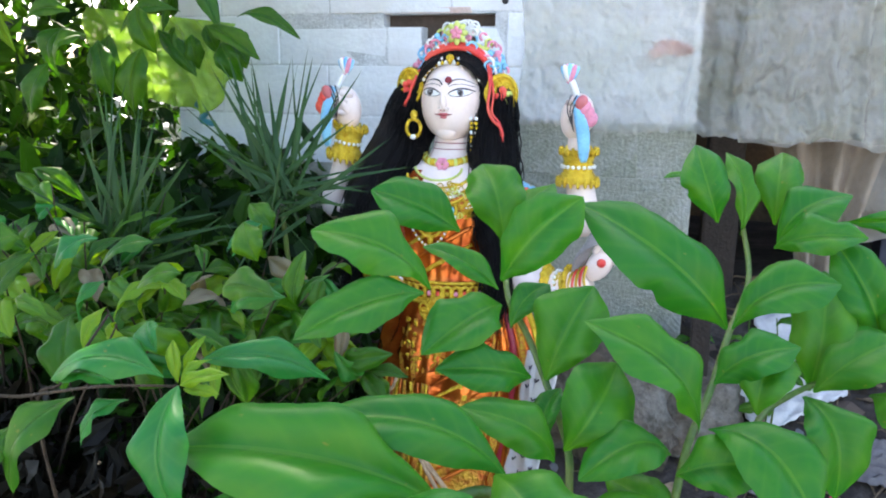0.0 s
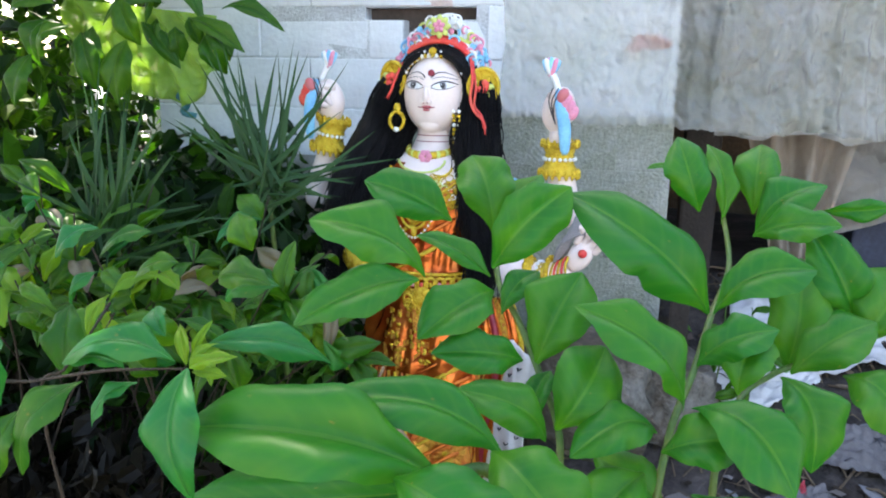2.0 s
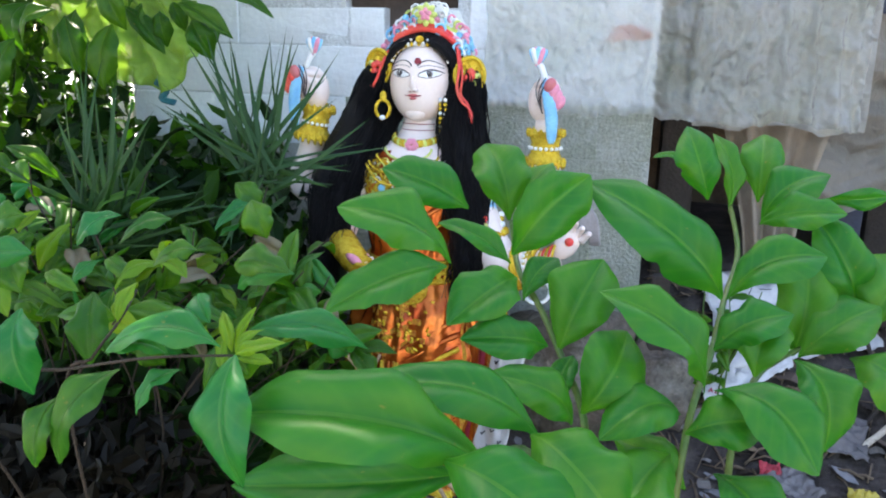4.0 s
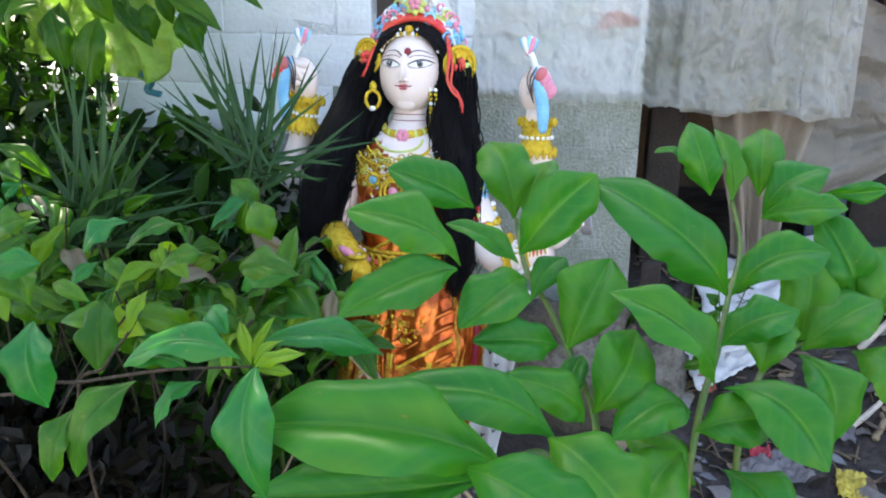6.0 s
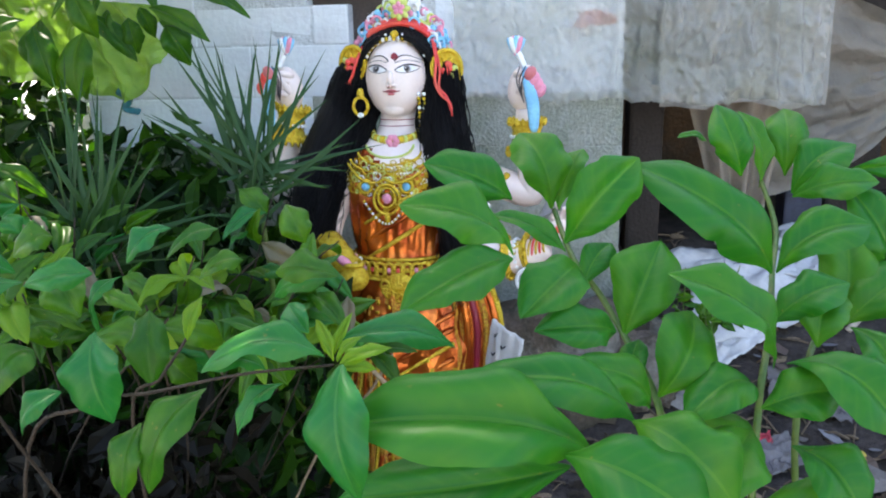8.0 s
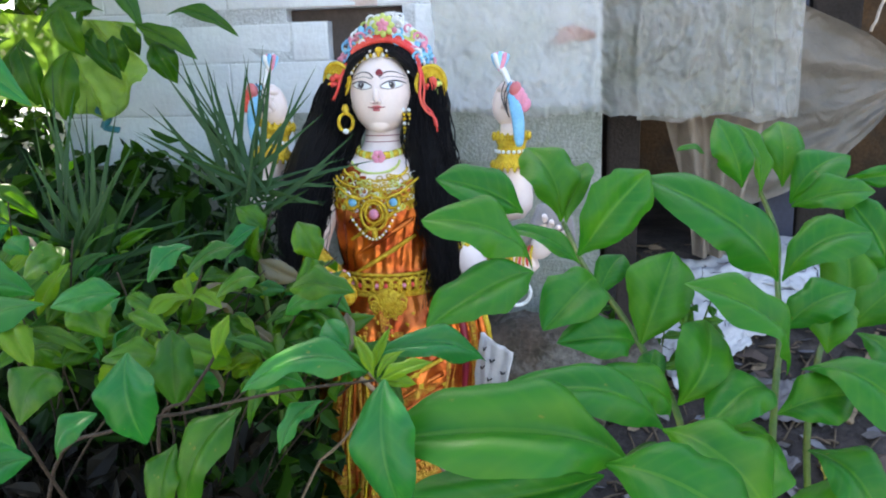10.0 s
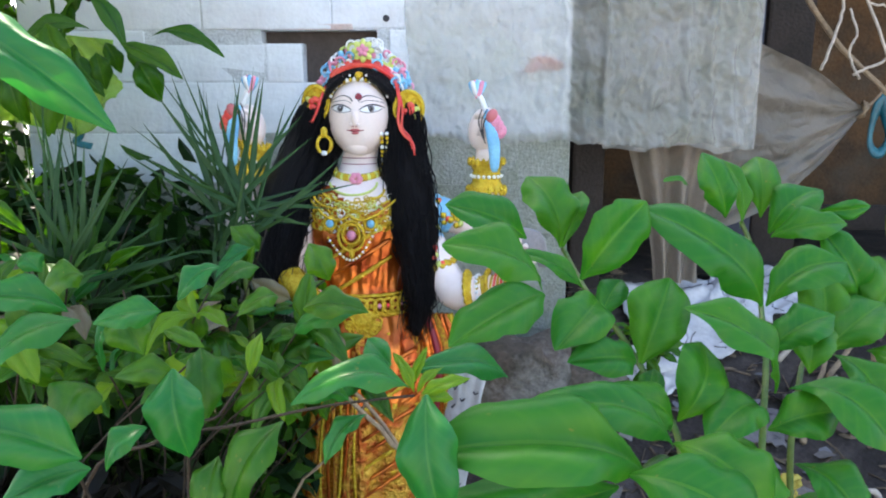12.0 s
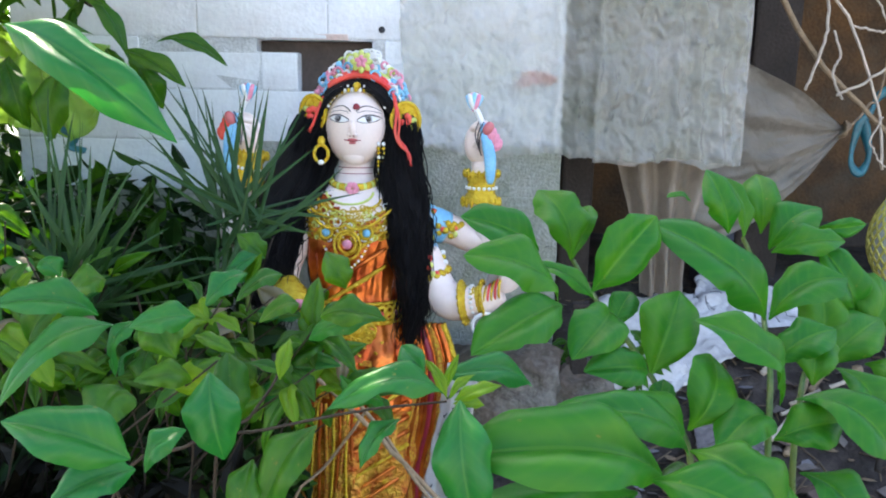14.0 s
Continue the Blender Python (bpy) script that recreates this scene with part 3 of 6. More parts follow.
random.seed(77)
bm = bmesh.new()
for k in range(420):
    x, y = random.uniform(0.35, 1.7), random.uniform(-0.5, 0.95)
    if y > 0.45 and x < 0.6:
        continue
    a, ln = random.uniform(0, 6.3), random.uniform(0.03, 0.13)
    zz = ground_z(x, y) + 0.006
    dx, dy = math.cos(a) * ln, math.sin(a) * ln
    tube(bm, [(x, y, zz), (x + dx * 0.5, y + dy * 0.5, ground_z(x + dx / 2, y + dy / 2) + random.uniform(0.008, 0.02)), (x + dx, y + dy, ground_z(x + dx, y + dy) + 0.008)], random.uniform(0.0015, 0.004), 4)
tagged(part("twig_litter", bm, material("old_twig", (0.17, 0.115, 0.07), 0.85, 0, 0.4, 30, 160, 0.3)), "thin dry twigs scattered on the soil", "litter", kind="stuff")
bm = bmesh.new()
for k in range(1300):
    x, y = random.uniform(-0.6, 1.8), random.uniform(-0.9, 0.95)
    s, a = random.uniform(0.012, 0.035), random.uniform(0, 6.3)
    c = Vector((x, y, ground_z(x, y) + 0.008))
    d, e = Vector((math.cos(a), math.sin(a), random.uniform(-0.2, 0.4))) * s, Vector((-math.sin(a), math.cos(a), random.uniform(-0.3, 0.5))) * s * 0.5
    vs = [bm.verts.new(c + p) for p in (-d, -0.3 * d + e, 0.5 * d + 0.8 * e, d, 0.4 * d - 0.9 * e, -0.4 * d - e)]
    f = bm.faces.new(vs)
    f.material_index = random.choice((0, 0, 1, 1, 2))
tagged(part("leaf_litter", bm, [M_TWIG, M_STICK, material("grey_litter", (0.2, 0.19, 0.2), 0.9)]), "dry leaves and grey crumbs on the soil", "litter", kind="stuff")
bm = bmesh.new()
for k in range(170):
    x, y = random.uniform(0.55, 1.75), random.uniform(-0.45, 0.85)
    s, a = random.uniform(0.012, 0.045), random.uniform(0, 6.3)
    c = Vector((x, y, ground_z(x, y) + 0.014))
    tip, side = Vector((math.cos(a), math.sin(a), random.uniform(-0.3, 0.5))) * s, Vector((-math.sin(a), math.cos(a), random.uniform(-0.4, 0.4))) * s * 0.7
    bend = Vector((0, 0, s * random.uniform(0.1, 0.45)))
    vs = [bm.verts.new(c + q) for q in (-tip - side, -tip + side, bend - 0.9 * side, bend + 1.1 * side, tip - 0.8 * side, tip + 0.6 * side)]
    for q in ((0, 2, 3, 1), (2, 4, 5, 3)):
        bm.faces.new([vs[i] for i in q]).material_index = k % 3
tagged(part("paper_litter", bm, [material("ashen_paper", (0.17, 0.145, 0.13), 0.85), material("brown_paper", (0.12, 0.08, 0.06), 0.85), material("grey_scrap_paper", (0.25, 0.22, 0.20), 0.85)], smooth=False), "torn grey and brown paper crumbs on the soil", "litter", kind="stuff")
for k, (a, b2, r) in enumerate((((1.30, 0.30, 0.42), (1.52, 0.42, 0.18), 0.014), ((1.38, 0.22, 0.30), (1.62, 0.36, 0.40), 0.012), ((1.20, 0.55, 0.50), (1.60, 0.50, 0.52), 0.018), ((1.42, 0.36, 0.46), (1.48, 0.40, 0.14), 0.016))):
    twig("stick", [a, tuple((p + q) / 2 + 0.01 for p, q in zip(a, b2)), b2], r, r * 0.8, M_STICK if k % 2 else M_WOOD, "split stick of dry wood in the rubbish heap", 8, 6, 0.004, "stick")
random.seed(52)
for k in range(16):
    a = Vector((random.uniform(1.12, 1.62), random.uniform(0.05, 0.5), 0))
    a.z = ground_z(a.x, a.y) + random.uniform(0.01, 0.05)
    b2 = a + Vector((random.uniform(-0.12, 0.18), random.uniform(-0.10, 0.16), random.uniform(0.0, 0.18)))
    twig("stick", [a, (a + b2) / 2 + Vector((0.008, 0, 0.008)), b2], random.uniform(0.006, 0.012), 0.006, (M_STICK, M_WOOD, M_PALETWIG)[k % 3], ("split stick of dry wood in the rubbish heap", "dark broken stick in the rubbish heap", "pale splinter of wood in the rubbish heap")[k % 3], 8, 6, 0.005, "stick")
bx("stump", (0.575, 0.30, 0.30), (0.625, 0.35, 0.64), M_WOOD, "grey weathered stake driven in by the wall", "stake", 0.006, 0.004)

# ---- clay statue: one mesh ----
def statue():
    skin = material("painted_clay", (0.80, 0.68, 0.63), 0.42, 0, 0.05, 10, 120, 0.04, tint=(0.76, 0.61, 0.55))
    gold = material("gold_foil", (0.98, 0.70, 0.06), 0.22, 0.5, 0.25, 90, 240, 0.7, tint=(0.70, 0.42, 0.02))
    silk = material("copper_silk", (0.80, 0.21, 0.028), 0.22, 0.65, 0.3, 16, 40, 0.4, tint=(0.42, 0.06, 0.010))
    brocade = material("gold_brocade", (0.52, 0.10, 0.02), 0.3, 0.5, 0.2, 170, 240, 0.8, tint=(0.85, 0.55, 0.05))
    hair = material("black_hair", (0.006, 0.005, 0.006), 0.5, 0, 0.3, 60, 400, 0.8)
    hair.node_tree.nodes["Principled BSDF"].inputs["Specular IOR Level"].default_value = 0.18
    red = material("red_ribbon", (0.75, 0.04, 0.04), 0.5, 0, 0.2, 30, 200, 0.2, tint=(0.8, 0.10, 0.06))
    pink = material("pink_petal", (0.85, 0.30, 0.42), 0.5, 0, 0.2, 30, 200, 0.2)
    blue = material("sky_blue_paint", (0.16, 0.45, 0.75), 0.5, 0, 0.2, 30, 200, 0.2, tint=(0.25, 0.60, 0.80))
    white = material("white_paint", (0.80, 0.80, 0.80), 0.5, 0, 0.1, 30, 200, 0.1)
    dark = material("eye_line", (0.03, 0.025, 0.03), 0.4, 0, 0.1, 30, 200, 0.0)
    lime = material("lime_paint", (0.62, 0.70, 0.18), 0.5, 0, 0.2, 30, 200, 0.2)
    maroon = material("maroon_dot", (0.28, 0.01, 0.03), 0.5, 0, 0.2, 30, 200, 0.0)
    SKIN, GOLD, SILK, BROC, HAIR, RED, PINK, BLUE, WHITE, DARK, LIME, MAROON, GREY, LIP, PRINT = range(15)
    printed = material("printed_silk", (0.62, 0.12, 0.018), 0.25, 0.6, 0.3, 40, 110, 0.9, tint=(0.90, 0.50, 0.06))
    grey = material("grey_paint", (0.30, 0.28, 0.29), 0.5, 0, 0.2, 30, 200, 0.1)
    lip = material("rose_paint", (0.55, 0.14, 0.15), 0.4, 0, 0.1, 30, 200, 0.0)
    mats = [skin, gold, silk, brocade, hair, red, pink, blue, white, dark, lime, maroon, grey, lip, printed]
    bm = bmesh.new()
    random.seed(11)

    # body and dress: rings of z, centre x, centre y, half width, half depth, fold depth
    body = [(0.10, -0.012, -0.02, 0.205, 0.16, 0.012), (0.18, -0.012, -0.02, 0.185, 0.15, 0.013), (0.30, -0.005, -0.02, 0.178, 0.14, 0.012), (0.42, 0.002, -0.02, 0.175, 0.13, 0.010), (0.52, 0.010, -0.015, 0.172, 0.125, 0.009), (0.60, 0.012, -0.01, 0.158, 0.115, 0.007), (0.655, 0.008, -0.005, 0.140, 0.10, 0.004), (0.70, 0.002, 0.0, 0.116, 0.084, 0.002), (0.74, -0.002, 0.0, 0.104, 0.076, 0.002), (0.80, -0.010, 0.005, 0.110, 0.080, 0.002), (0.86, -0.016, 0.008, 0.118, 0.088, 0.002), (0.905, -0.018, 0.012, 0.120, 0.085, 0.001), (0.95, -0.016, 0.025, 0.124, 0.068, 0.0), (0.975, -0.014, 0.035, 0.108, 0.055, 0.0), (0.992, -0.012, 0.042, 0.070, 0.045, 0.0), (1.005, -0.011, 0.056, 0.050, 0.044, 0.0), (1.03, -0.010, 0.072, 0.045, 0.041, 0.0), (1.065, -0.008, 0.080, 0.045, 0.042, 0.0), (1.09, -0.008, 0.084, 0.046, 0.044, 0.0)]
    SEG = 96
    fine = []
    for i in range(len(body) - 1):
        n = max(2, int((body[i + 1][0] - body[i][0]) / 0.012))
        for k in range(n):
            s = k / n
            fine.append([a + (b - a) * s for a, b in zip(body[i], body[i + 1])])
    fine.append(list(body[-1]))
    rings = []
    for z, cx, cy, rx, ry, fold in fine:
        r = []
        for k in range(SEG):
            a = 2 * math.pi * k / SEG
            sx, sy = math.cos(a), math.sin(a)
            pleat = math.sin(26 * a + 1.2 * math.sin(z * 9)) if -0.25 < sx < 0.0 and sy < 0 else math.sin(9 * a + 10 * z + 2 * fbm(a * 2, z * 5))
            d = fold * pleat + (0.006 * fbm(sx * 3, z * 9, sy * 3) + 0.0030 * math.sin(58 * (z - 0.45 * sx) + 3 * fbm(sx * 2, z * 4)) * (1 if sy < 0 else 0)) * (1 if z < 0.9 else 0.0)
            r.append(bm.verts.new((cx + (rx + d) * sx, cy + (ry + d) * sy, z)))
        rings.append((z, r))
    for (z, a), (_, b) in zip(rings, rings[1:]):
        for k in range(SEG):
            f = bm.faces.new((a[k], a[(k + 1) % SEG], b[(k + 1) % SEG], b[k]))
            c = math.cos(2 * math.pi * (k + 0.5) / SEG)
            front = math.sin(2 * math.pi * (k + 0.5) / SEG) < 0
            bare = 0.955 - 0.10 * (c + 0.3) if front else 0.94
            m = SKIN if z > max(min(bare, 0.965), 0.905) else (PRINT if z < 0.47 else SILK)
            if z < 0.55 and front and (-0.55 < c < -0.10) and k % 4 == 0:
                m = BROC
            if 0.50 < z < 0.63 and front and abs(c + 0.1) < 0.45 and fbm(c * 14, z * 60) > 0.22:
                m = BROC
            if z < 0.17 or 0.205 < z < 0.225:
                m = GOLD if front else BROC
            if 0.30 < c < 0.95 and front and z < 0.62 and abs((z + 0.5 * c) % 0.14) < 0.006:
                m = GOLD
            if z < 0.62 and c > 0.80 and front:
                m = BROC if k % 3 else SILK
            f.material_index = m
    bm.faces.new(rings[0][1][::-1]).material_index = SILK

    def front(z, x):
        """The y of the dress's front at a height and a side place."""
        i = min(range(len(fine)), key=lambda q: abs(fine[q][0] - z))
        _, cx, cy, rx, ry, fold = fine[i]
        return cy - (ry + 0.003) * math.sqrt(max(1 - ((x - cx) / (rx + 0.004)) ** 2, 0.02))

    # diagonal folds of cloth over breast and skirt
    for k in range(0, 7, 2):
        pts = [(x, front(0.765 + 0.021 * k + 0.62 * (x - 0.0), x) - 0.001, 0.765 + 0.021 * k + 0.62 * x) for x in (-0.07, -0.03, 0.01, 0.05, 0.078)]
        tube(bm, curve_points(pts, 12), [0.0035 + 0.002 * math.sin(math.pi * i / 11) for i in range(12)], 6, SILK if k % 4 else GOLD, 0.6)
    for k in range(9):
        z0 = 0.60 - 0.035 * k
        pts = [(x, front(z0 - 0.9 * (0.14 - x) ** 1.2 * 0.9, x), z0 - 0.9 * (0.14 - x) ** 1.2 * 0.9) for x in (0.14, 0.10, 0.05, 0.0, -0.03)]
        tube(bm, curve_points(pts, 12), [0.006 - 0.0035 * i / 11 for i in range(12)], 6, GOLD if k % 4 == 2 else SILK, 0.7)
    for k in range(11):
        x = -0.105 + 0.012 * k
        pts = [(x * (1 + 0.35 * s) + 0.006 * math.sin(5 * s + k), front(0.50 - 0.38 * s, x * (1 + 0.35 * s)) - 0.002, 0.50 - 0.38 * s) for s in (0, 0.25, 0.5, 0.75, 1)]
        tube(bm, curve_points(pts, 14), 0.0042, 5, (GOLD, SILK, BROC)[k % 3])

    # belt with scrolls
    for z, r in ((0.725, 0.0045), (0.680, 0.005)):
        tube(bm, [(0.002 + 0.116 * math.cos(a) * (1.0 if z > 0.7 else 1.10), 0.0 + 0.088 * math.sin(a) * (1 if z > 0.7 else 1.1), z) for a in (2 * math.pi * k / 40 for k in range(41))], r, 6, GOLD, cap=False)
    for k in range(18):
        a = math.pi * (1.02 + 0.96 * k / 17)
        c = (0.002 + 0.120 * math.cos(a), 0.094 * math.sin(a) - 0.002, 0.702)
        ring(bm, c, 0.014, 0.0045, GOLD, (0, 0, math.degrees(a) + 90), 1.2, 12, 5)
        ellipsoid(bm, c, (0.006, 0.006, 0.006), (RED, GOLD, PINK)[k % 3], u=8, v=6)
    for k in range(9):
        a = math.pi * k / 8
        ring(bm, (0.018 + 0.034 * math.cos(a), -0.112, 0.672 - 0.030 * math.sin(a)), 0.010, 0.0035, GOLD, (0, 0, 0), 1, 10, 5)
    ellipsoid(bm, (0.018, -0.105, 0.672), (0.030, 0.010, 0.028), GOLD, u=14, v=10)
    for k in range(44):
        x, z = random.uniform(-0.06, 0.075), random.uniform(0.52, 0.64)
        ellipsoid(bm, (x, front(z, x) - 0.002, z), (0.006, 0.003, 0.004), GOLD, (0, random.uniform(0, 180), 0), 6, 4)

    # breast ornament
    for k in range(190):
        x = random.uniform(-0.112, 0.092)
        z = random.uniform(0.872, 0.948) + 0.22 * abs(x + 0.008) * 0.4
        ring(bm, (x, front(z, x) - 0.003, z), random.uniform(0.004, 0.010), 0.0015, (GOLD, GOLD, GOLD, WHITE, GOLD, LIME)[k % 6], (0, 0, 40 * x / 0.1), random.uniform(0.6, 1), 12, 5)
    for sx in (-1, 1):
        c = (-0.012 + sx * 0.047, front(0.895, 0.04) - 0.012, 0.895)
        ring(bm, c, 0.014, 0.0045, GOLD, (0, 0, 0), 1, 14, 6)
        ellipsoid(bm, c, (0.010, 0.006, 0.010), BLUE, u=10, v=8)
        tube(bm, curve_points([(-0.012 + sx * 0.10, front(0.93, 0.08) - 0.01, 0.945), (-0.012 + sx * 0.06, -0.085, 0.915), (-0.012 + sx * 0.025, -0.092, 0.905), (-0.012, -0.095, 0.915)], 14), 0.0034, 6, GOLD)
    for big, z in ((0.030, 0.868), (0.020, 0.872)):
        ring(bm, (-0.008, -0.094, z), big, 0.0038, GOLD, (0, 0, 0), 1.15, 20, 6)
    ellipsoid(bm, (-0.008, -0.094, 0.870), (0.011, 0.006, 0.012), PINK, u=10, v=8)
    ellipsoid(bm, (-0.008, -0.092, 0.826), (0.007, 0.006, 0.014), GOLD, u=10, v=8)
    for k in range(30):
        s = k / 29
        ellipsoid(bm, (-0.062 + 0.11 * s, -0.088 - 0.004 * math.sin(math.pi * s), 0.862 - 0.06 * math.sin(math.pi * s) + 0.02 * s), (0.0032,) * 3, WHITE if k % 2 else GOLD, u=6, v=5)
    for k in range(3):
        pts = [(-0.011 + (0.055 + 0.018 * k) * math.cos(a), front(0.965 - 0.016 * k, (0.055 + 0.018 * k) * math.cos(a)) - 0.004, 0.985 - 0.016 * k + 0.03 * math.sin(a)) for a in (math.pi * (1.0 + q / 16) for q in range(17))]
        tube(bm, pts, 0.003, 6, (LIME, GOLD, GOLD)[k])

    # neck creases and collar
    for z in (1.022, 1.036):
        ring(bm, (-0.010, 0.055 + 0.5 * (z - 0.996), z), 0.0458, 0.0011, MAROON, (90, 0, 0), 0.97, 24, 5)
    for k in range(26):
        a = math.pi * (1.0 + k / 25)
        ellipsoid(bm, (-0.011 + 0.056 * math.cos(a), 0.045 + 0.055 * math.sin(a), 1.004 + 0.012 * math.sin(a)), (0.008, 0.006, 0.010), (GOLD, GOLD, LIME)[k % 3], u=8, v=6)
    for k in range(6):
        a = k * math.pi / 3
        ellipsoid(bm, (-0.008 + 0.009 * math.cos(a), -0.014, 0.990 + 0.009 * math.sin(a)), (0.008, 0.005, 0.008), PINK, u=8, v=6)

    # head
    HC, HR = Vector((-0.008, 0.062, 1.131)), Vector((0.075, 0.072, 0.093))

    def face_size(zz):
        """Half width and front depth of the head at a height: full cheeks, a rounded chin set forward of the neck."""
        low = min(max(-zz, 0), 0.9999)
        round_top = math.sqrt(max(1 - zz * zz, 0.0001))
        if zz > 0:
            return HR.x * round_top, HR.y * round_top
        return HR.x * math.sqrt(1 - low**2.5) * (1 - 0.13 * low**1.6), HR.y * math.sqrt(1 - low**4.0) * (1 - 0.05 * low)

    def face_y(x, z, off=0.0015):
        half, deep = face_size((z - HC.z) / HR.z)
        return HC.y - deep * math.sqrt(max(1 - ((x - HC.x) / half) ** 2, 0.02)) - off

    for w in ellipsoid(bm, HC, HR, SKIN, u=48, v=40):
        zz = (w.co.z - HC.z) / HR.z
        flat = math.sqrt(max(1 - zz * zz, 0.0))
        if flat < 0.001:
            continue
        half, deep = face_size(zz)
        w.co.x = HC.x + (w.co.x - HC.x) / (HR.x * flat) * half
        if w.co.y < HC.y:
            w.co.y = HC.y + (w.co.y - HC.y) / (HR.y * flat) * deep
    ellipsoid(bm, (-0.008, face_y(-0.008, 1.127) - 0.001, 1.130), (0.0080, 0.0115, 0.020), SKIN, (14, 0, 0), 14, 12)
    for sx in (-1, 1):
        ellipsoid(bm, (-0.008 + sx * 0.0075, face_y(0, 1.117) - 0.001, 1.1165), (0.006, 0.007, 0.005), SKIN, u=10, v=8)
        # maroon dot painted as the shade of the nostril
        ellipsoid(bm, (-0.008 + sx * 0.004, face_y(0, 1.117) - 0.0075, 1.1135), (0.0022, 0.0015, 0.0013), MAROON, u=6, v=5)
    tube(bm, curve_points([(-0.028, face_y(-0.026, 1.102), 1.1045), (-0.016, face_y(-0.016, 1.1025) - 0.001, 1.1025), (-0.008, face_y(-0.008, 1.1015) - 0.001, 1.1015), (0.0, face_y(0, 1.1025) - 0.001, 1.1025), (0.012, face_y(0.010, 1.102), 1.1045)], 14), 0.0012, 5, MAROON)
    ellipsoid(bm, (-0.008, face_y(-0.008, 1.1052), 1.1052), (0.0115, 0.0032, 0.0030), LIP, u=12, v=8)
    ellipsoid(bm, (-0.008, face_y(-0.008, 1.0975), 1.0975), (0.009, 0.0038, 0.0032), LIP, u=12, v=8)
    ellipsoid(bm, (-0.008, face_y(-0.008, 1.066) + 0.0155, 1.064), (0.026, 0.016, 0.020), SKIN, u=14, v=10)
    for sx in (-1, 1):
        ex, ez = -0.007 + sx * 0.034, 1.151

        def at(dx, dz, off=0.001):
            return (ex + sx * dx, face_y(ex + sx * dx, ez + dz, off), ez + dz)

        grid = [[bm.verts.new(at(-0.0235 + 0.047 * i / 14, (1 - ((i - 7) / 7) ** 2) * (0.0105 * j / 4 - 0.0070 * (1 - j / 4)) + 0.004 * (i / 14 - 0.3))) for j in range(5)] for i in range(15)]
        for i in range(14):
            for j in range(4):
                bm.faces.new((grid[i][j], grid[i + 1][j], grid[i + 1][j + 1], grid[i][j + 1])).material_index = WHITE
        tube(bm, [at(-0.025 + 0.055 * i / 14, (1 - ((i - 7) / 7.5) ** 2) * 0.0108 + 0.004 * (i / 14 - 0.3), 0.0015) for i in range(15)], [0.0009 + 0.0011 * math.sin(math.pi * i / 14) for i in range(15)], 5, DARK)
        tube(bm, [at(-0.0245 + 0.050 * i / 14, -(1 - ((i - 7) / 7.5) ** 2) * 0.0072 + 0.004 * (i / 14 - 0.3), 0.0015) for i in range(15)], 0.0008, 5, DARK)
        tube(bm, [at(-0.024 + 0.052 * i / 14, 0.0155 + 0.006 * math.sin(math.pi * (i / 14) ** 0.8), 0.001) for i in range(15)], 0.0007, 5, DARK)
        tube(bm, [at(-0.027 + 0.058 * i / 14, 0.0195 + 0.013 * math.sin(math.pi * (i / 14) ** 0.75), 0.001) for i in range(15)], [0.0016 * (1 - 0.7 * i / 14) for i in range(15)], 5, DARK)
        p = at(0.0005, 0.0025, 0.002)
        ellipsoid(bm, p, (0.0098, 0.0014, 0.0088), GREY, u=12, v=8)
        ellipsoid(bm, (p[0], p[1] - 0.0008, p[2]), (0.0066, 0.0012, 0.0062), DARK, u=12, v=8)
        # white dot painted as the eye's highlight
        ellipsoid(bm, (p[0] - 0.0015, p[1] - 0.0018, p[2] + 0.002), (0.0013, 0.0006, 0.0013), WHITE, u=8, v=6)
    ellipsoid(bm, (0.0, face_y(0, 1.18), 1.180), (0.0085, 0.0016, 0.0095), MAROON, u=14, v=8)

    # hair: cap, parted front, long locks of strands
    ellipsoid(bm, (-0.006, 0.100, 1.150), (0.098, 0.072, 0.100), HAIR, u=32, v=24)
    for sx in (-1, 1):
        for k in range(14):
            s = k / 13
            pts = [(-0.006 + sx * 0.004, 0.042 + 0.02 * s, 1.232 + 0.012 * s), (-0.006 + sx * (0.056 + 0.012 * s), 0.026 + 0.05 * s, 1.208 + 0.022 * s), (-0.006 + sx * (0.089 + 0.014 * s), 0.050 + 0.05 * s, 1.150 + 0.02 * s), (-0.006 + sx * (0.088 + 0.02 * s), 0.062 + 0.05 * s, 1.06)]
            tube(bm, curve_points(pts, 16), 0.0085, 6, HAIR)
    random.seed(4)
    left = [(-0.100, 0.07, 1.16), (-0.126, 0.06, 1.06), (-0.158, 0.0, 0.96), (-0.184, -0.05, 0.86), (-0.190, -0.085, 0.77), (-0.182, -0.095, 0.68)]
    right = [(0.094, 0.07, 1.17), (0.100, 0.045, 1.06), (0.118, 0.0, 0.96), (0.138, -0.045, 0.85), (0.148, -0.07, 0.74), (0.138, -0.085, 0.63)]
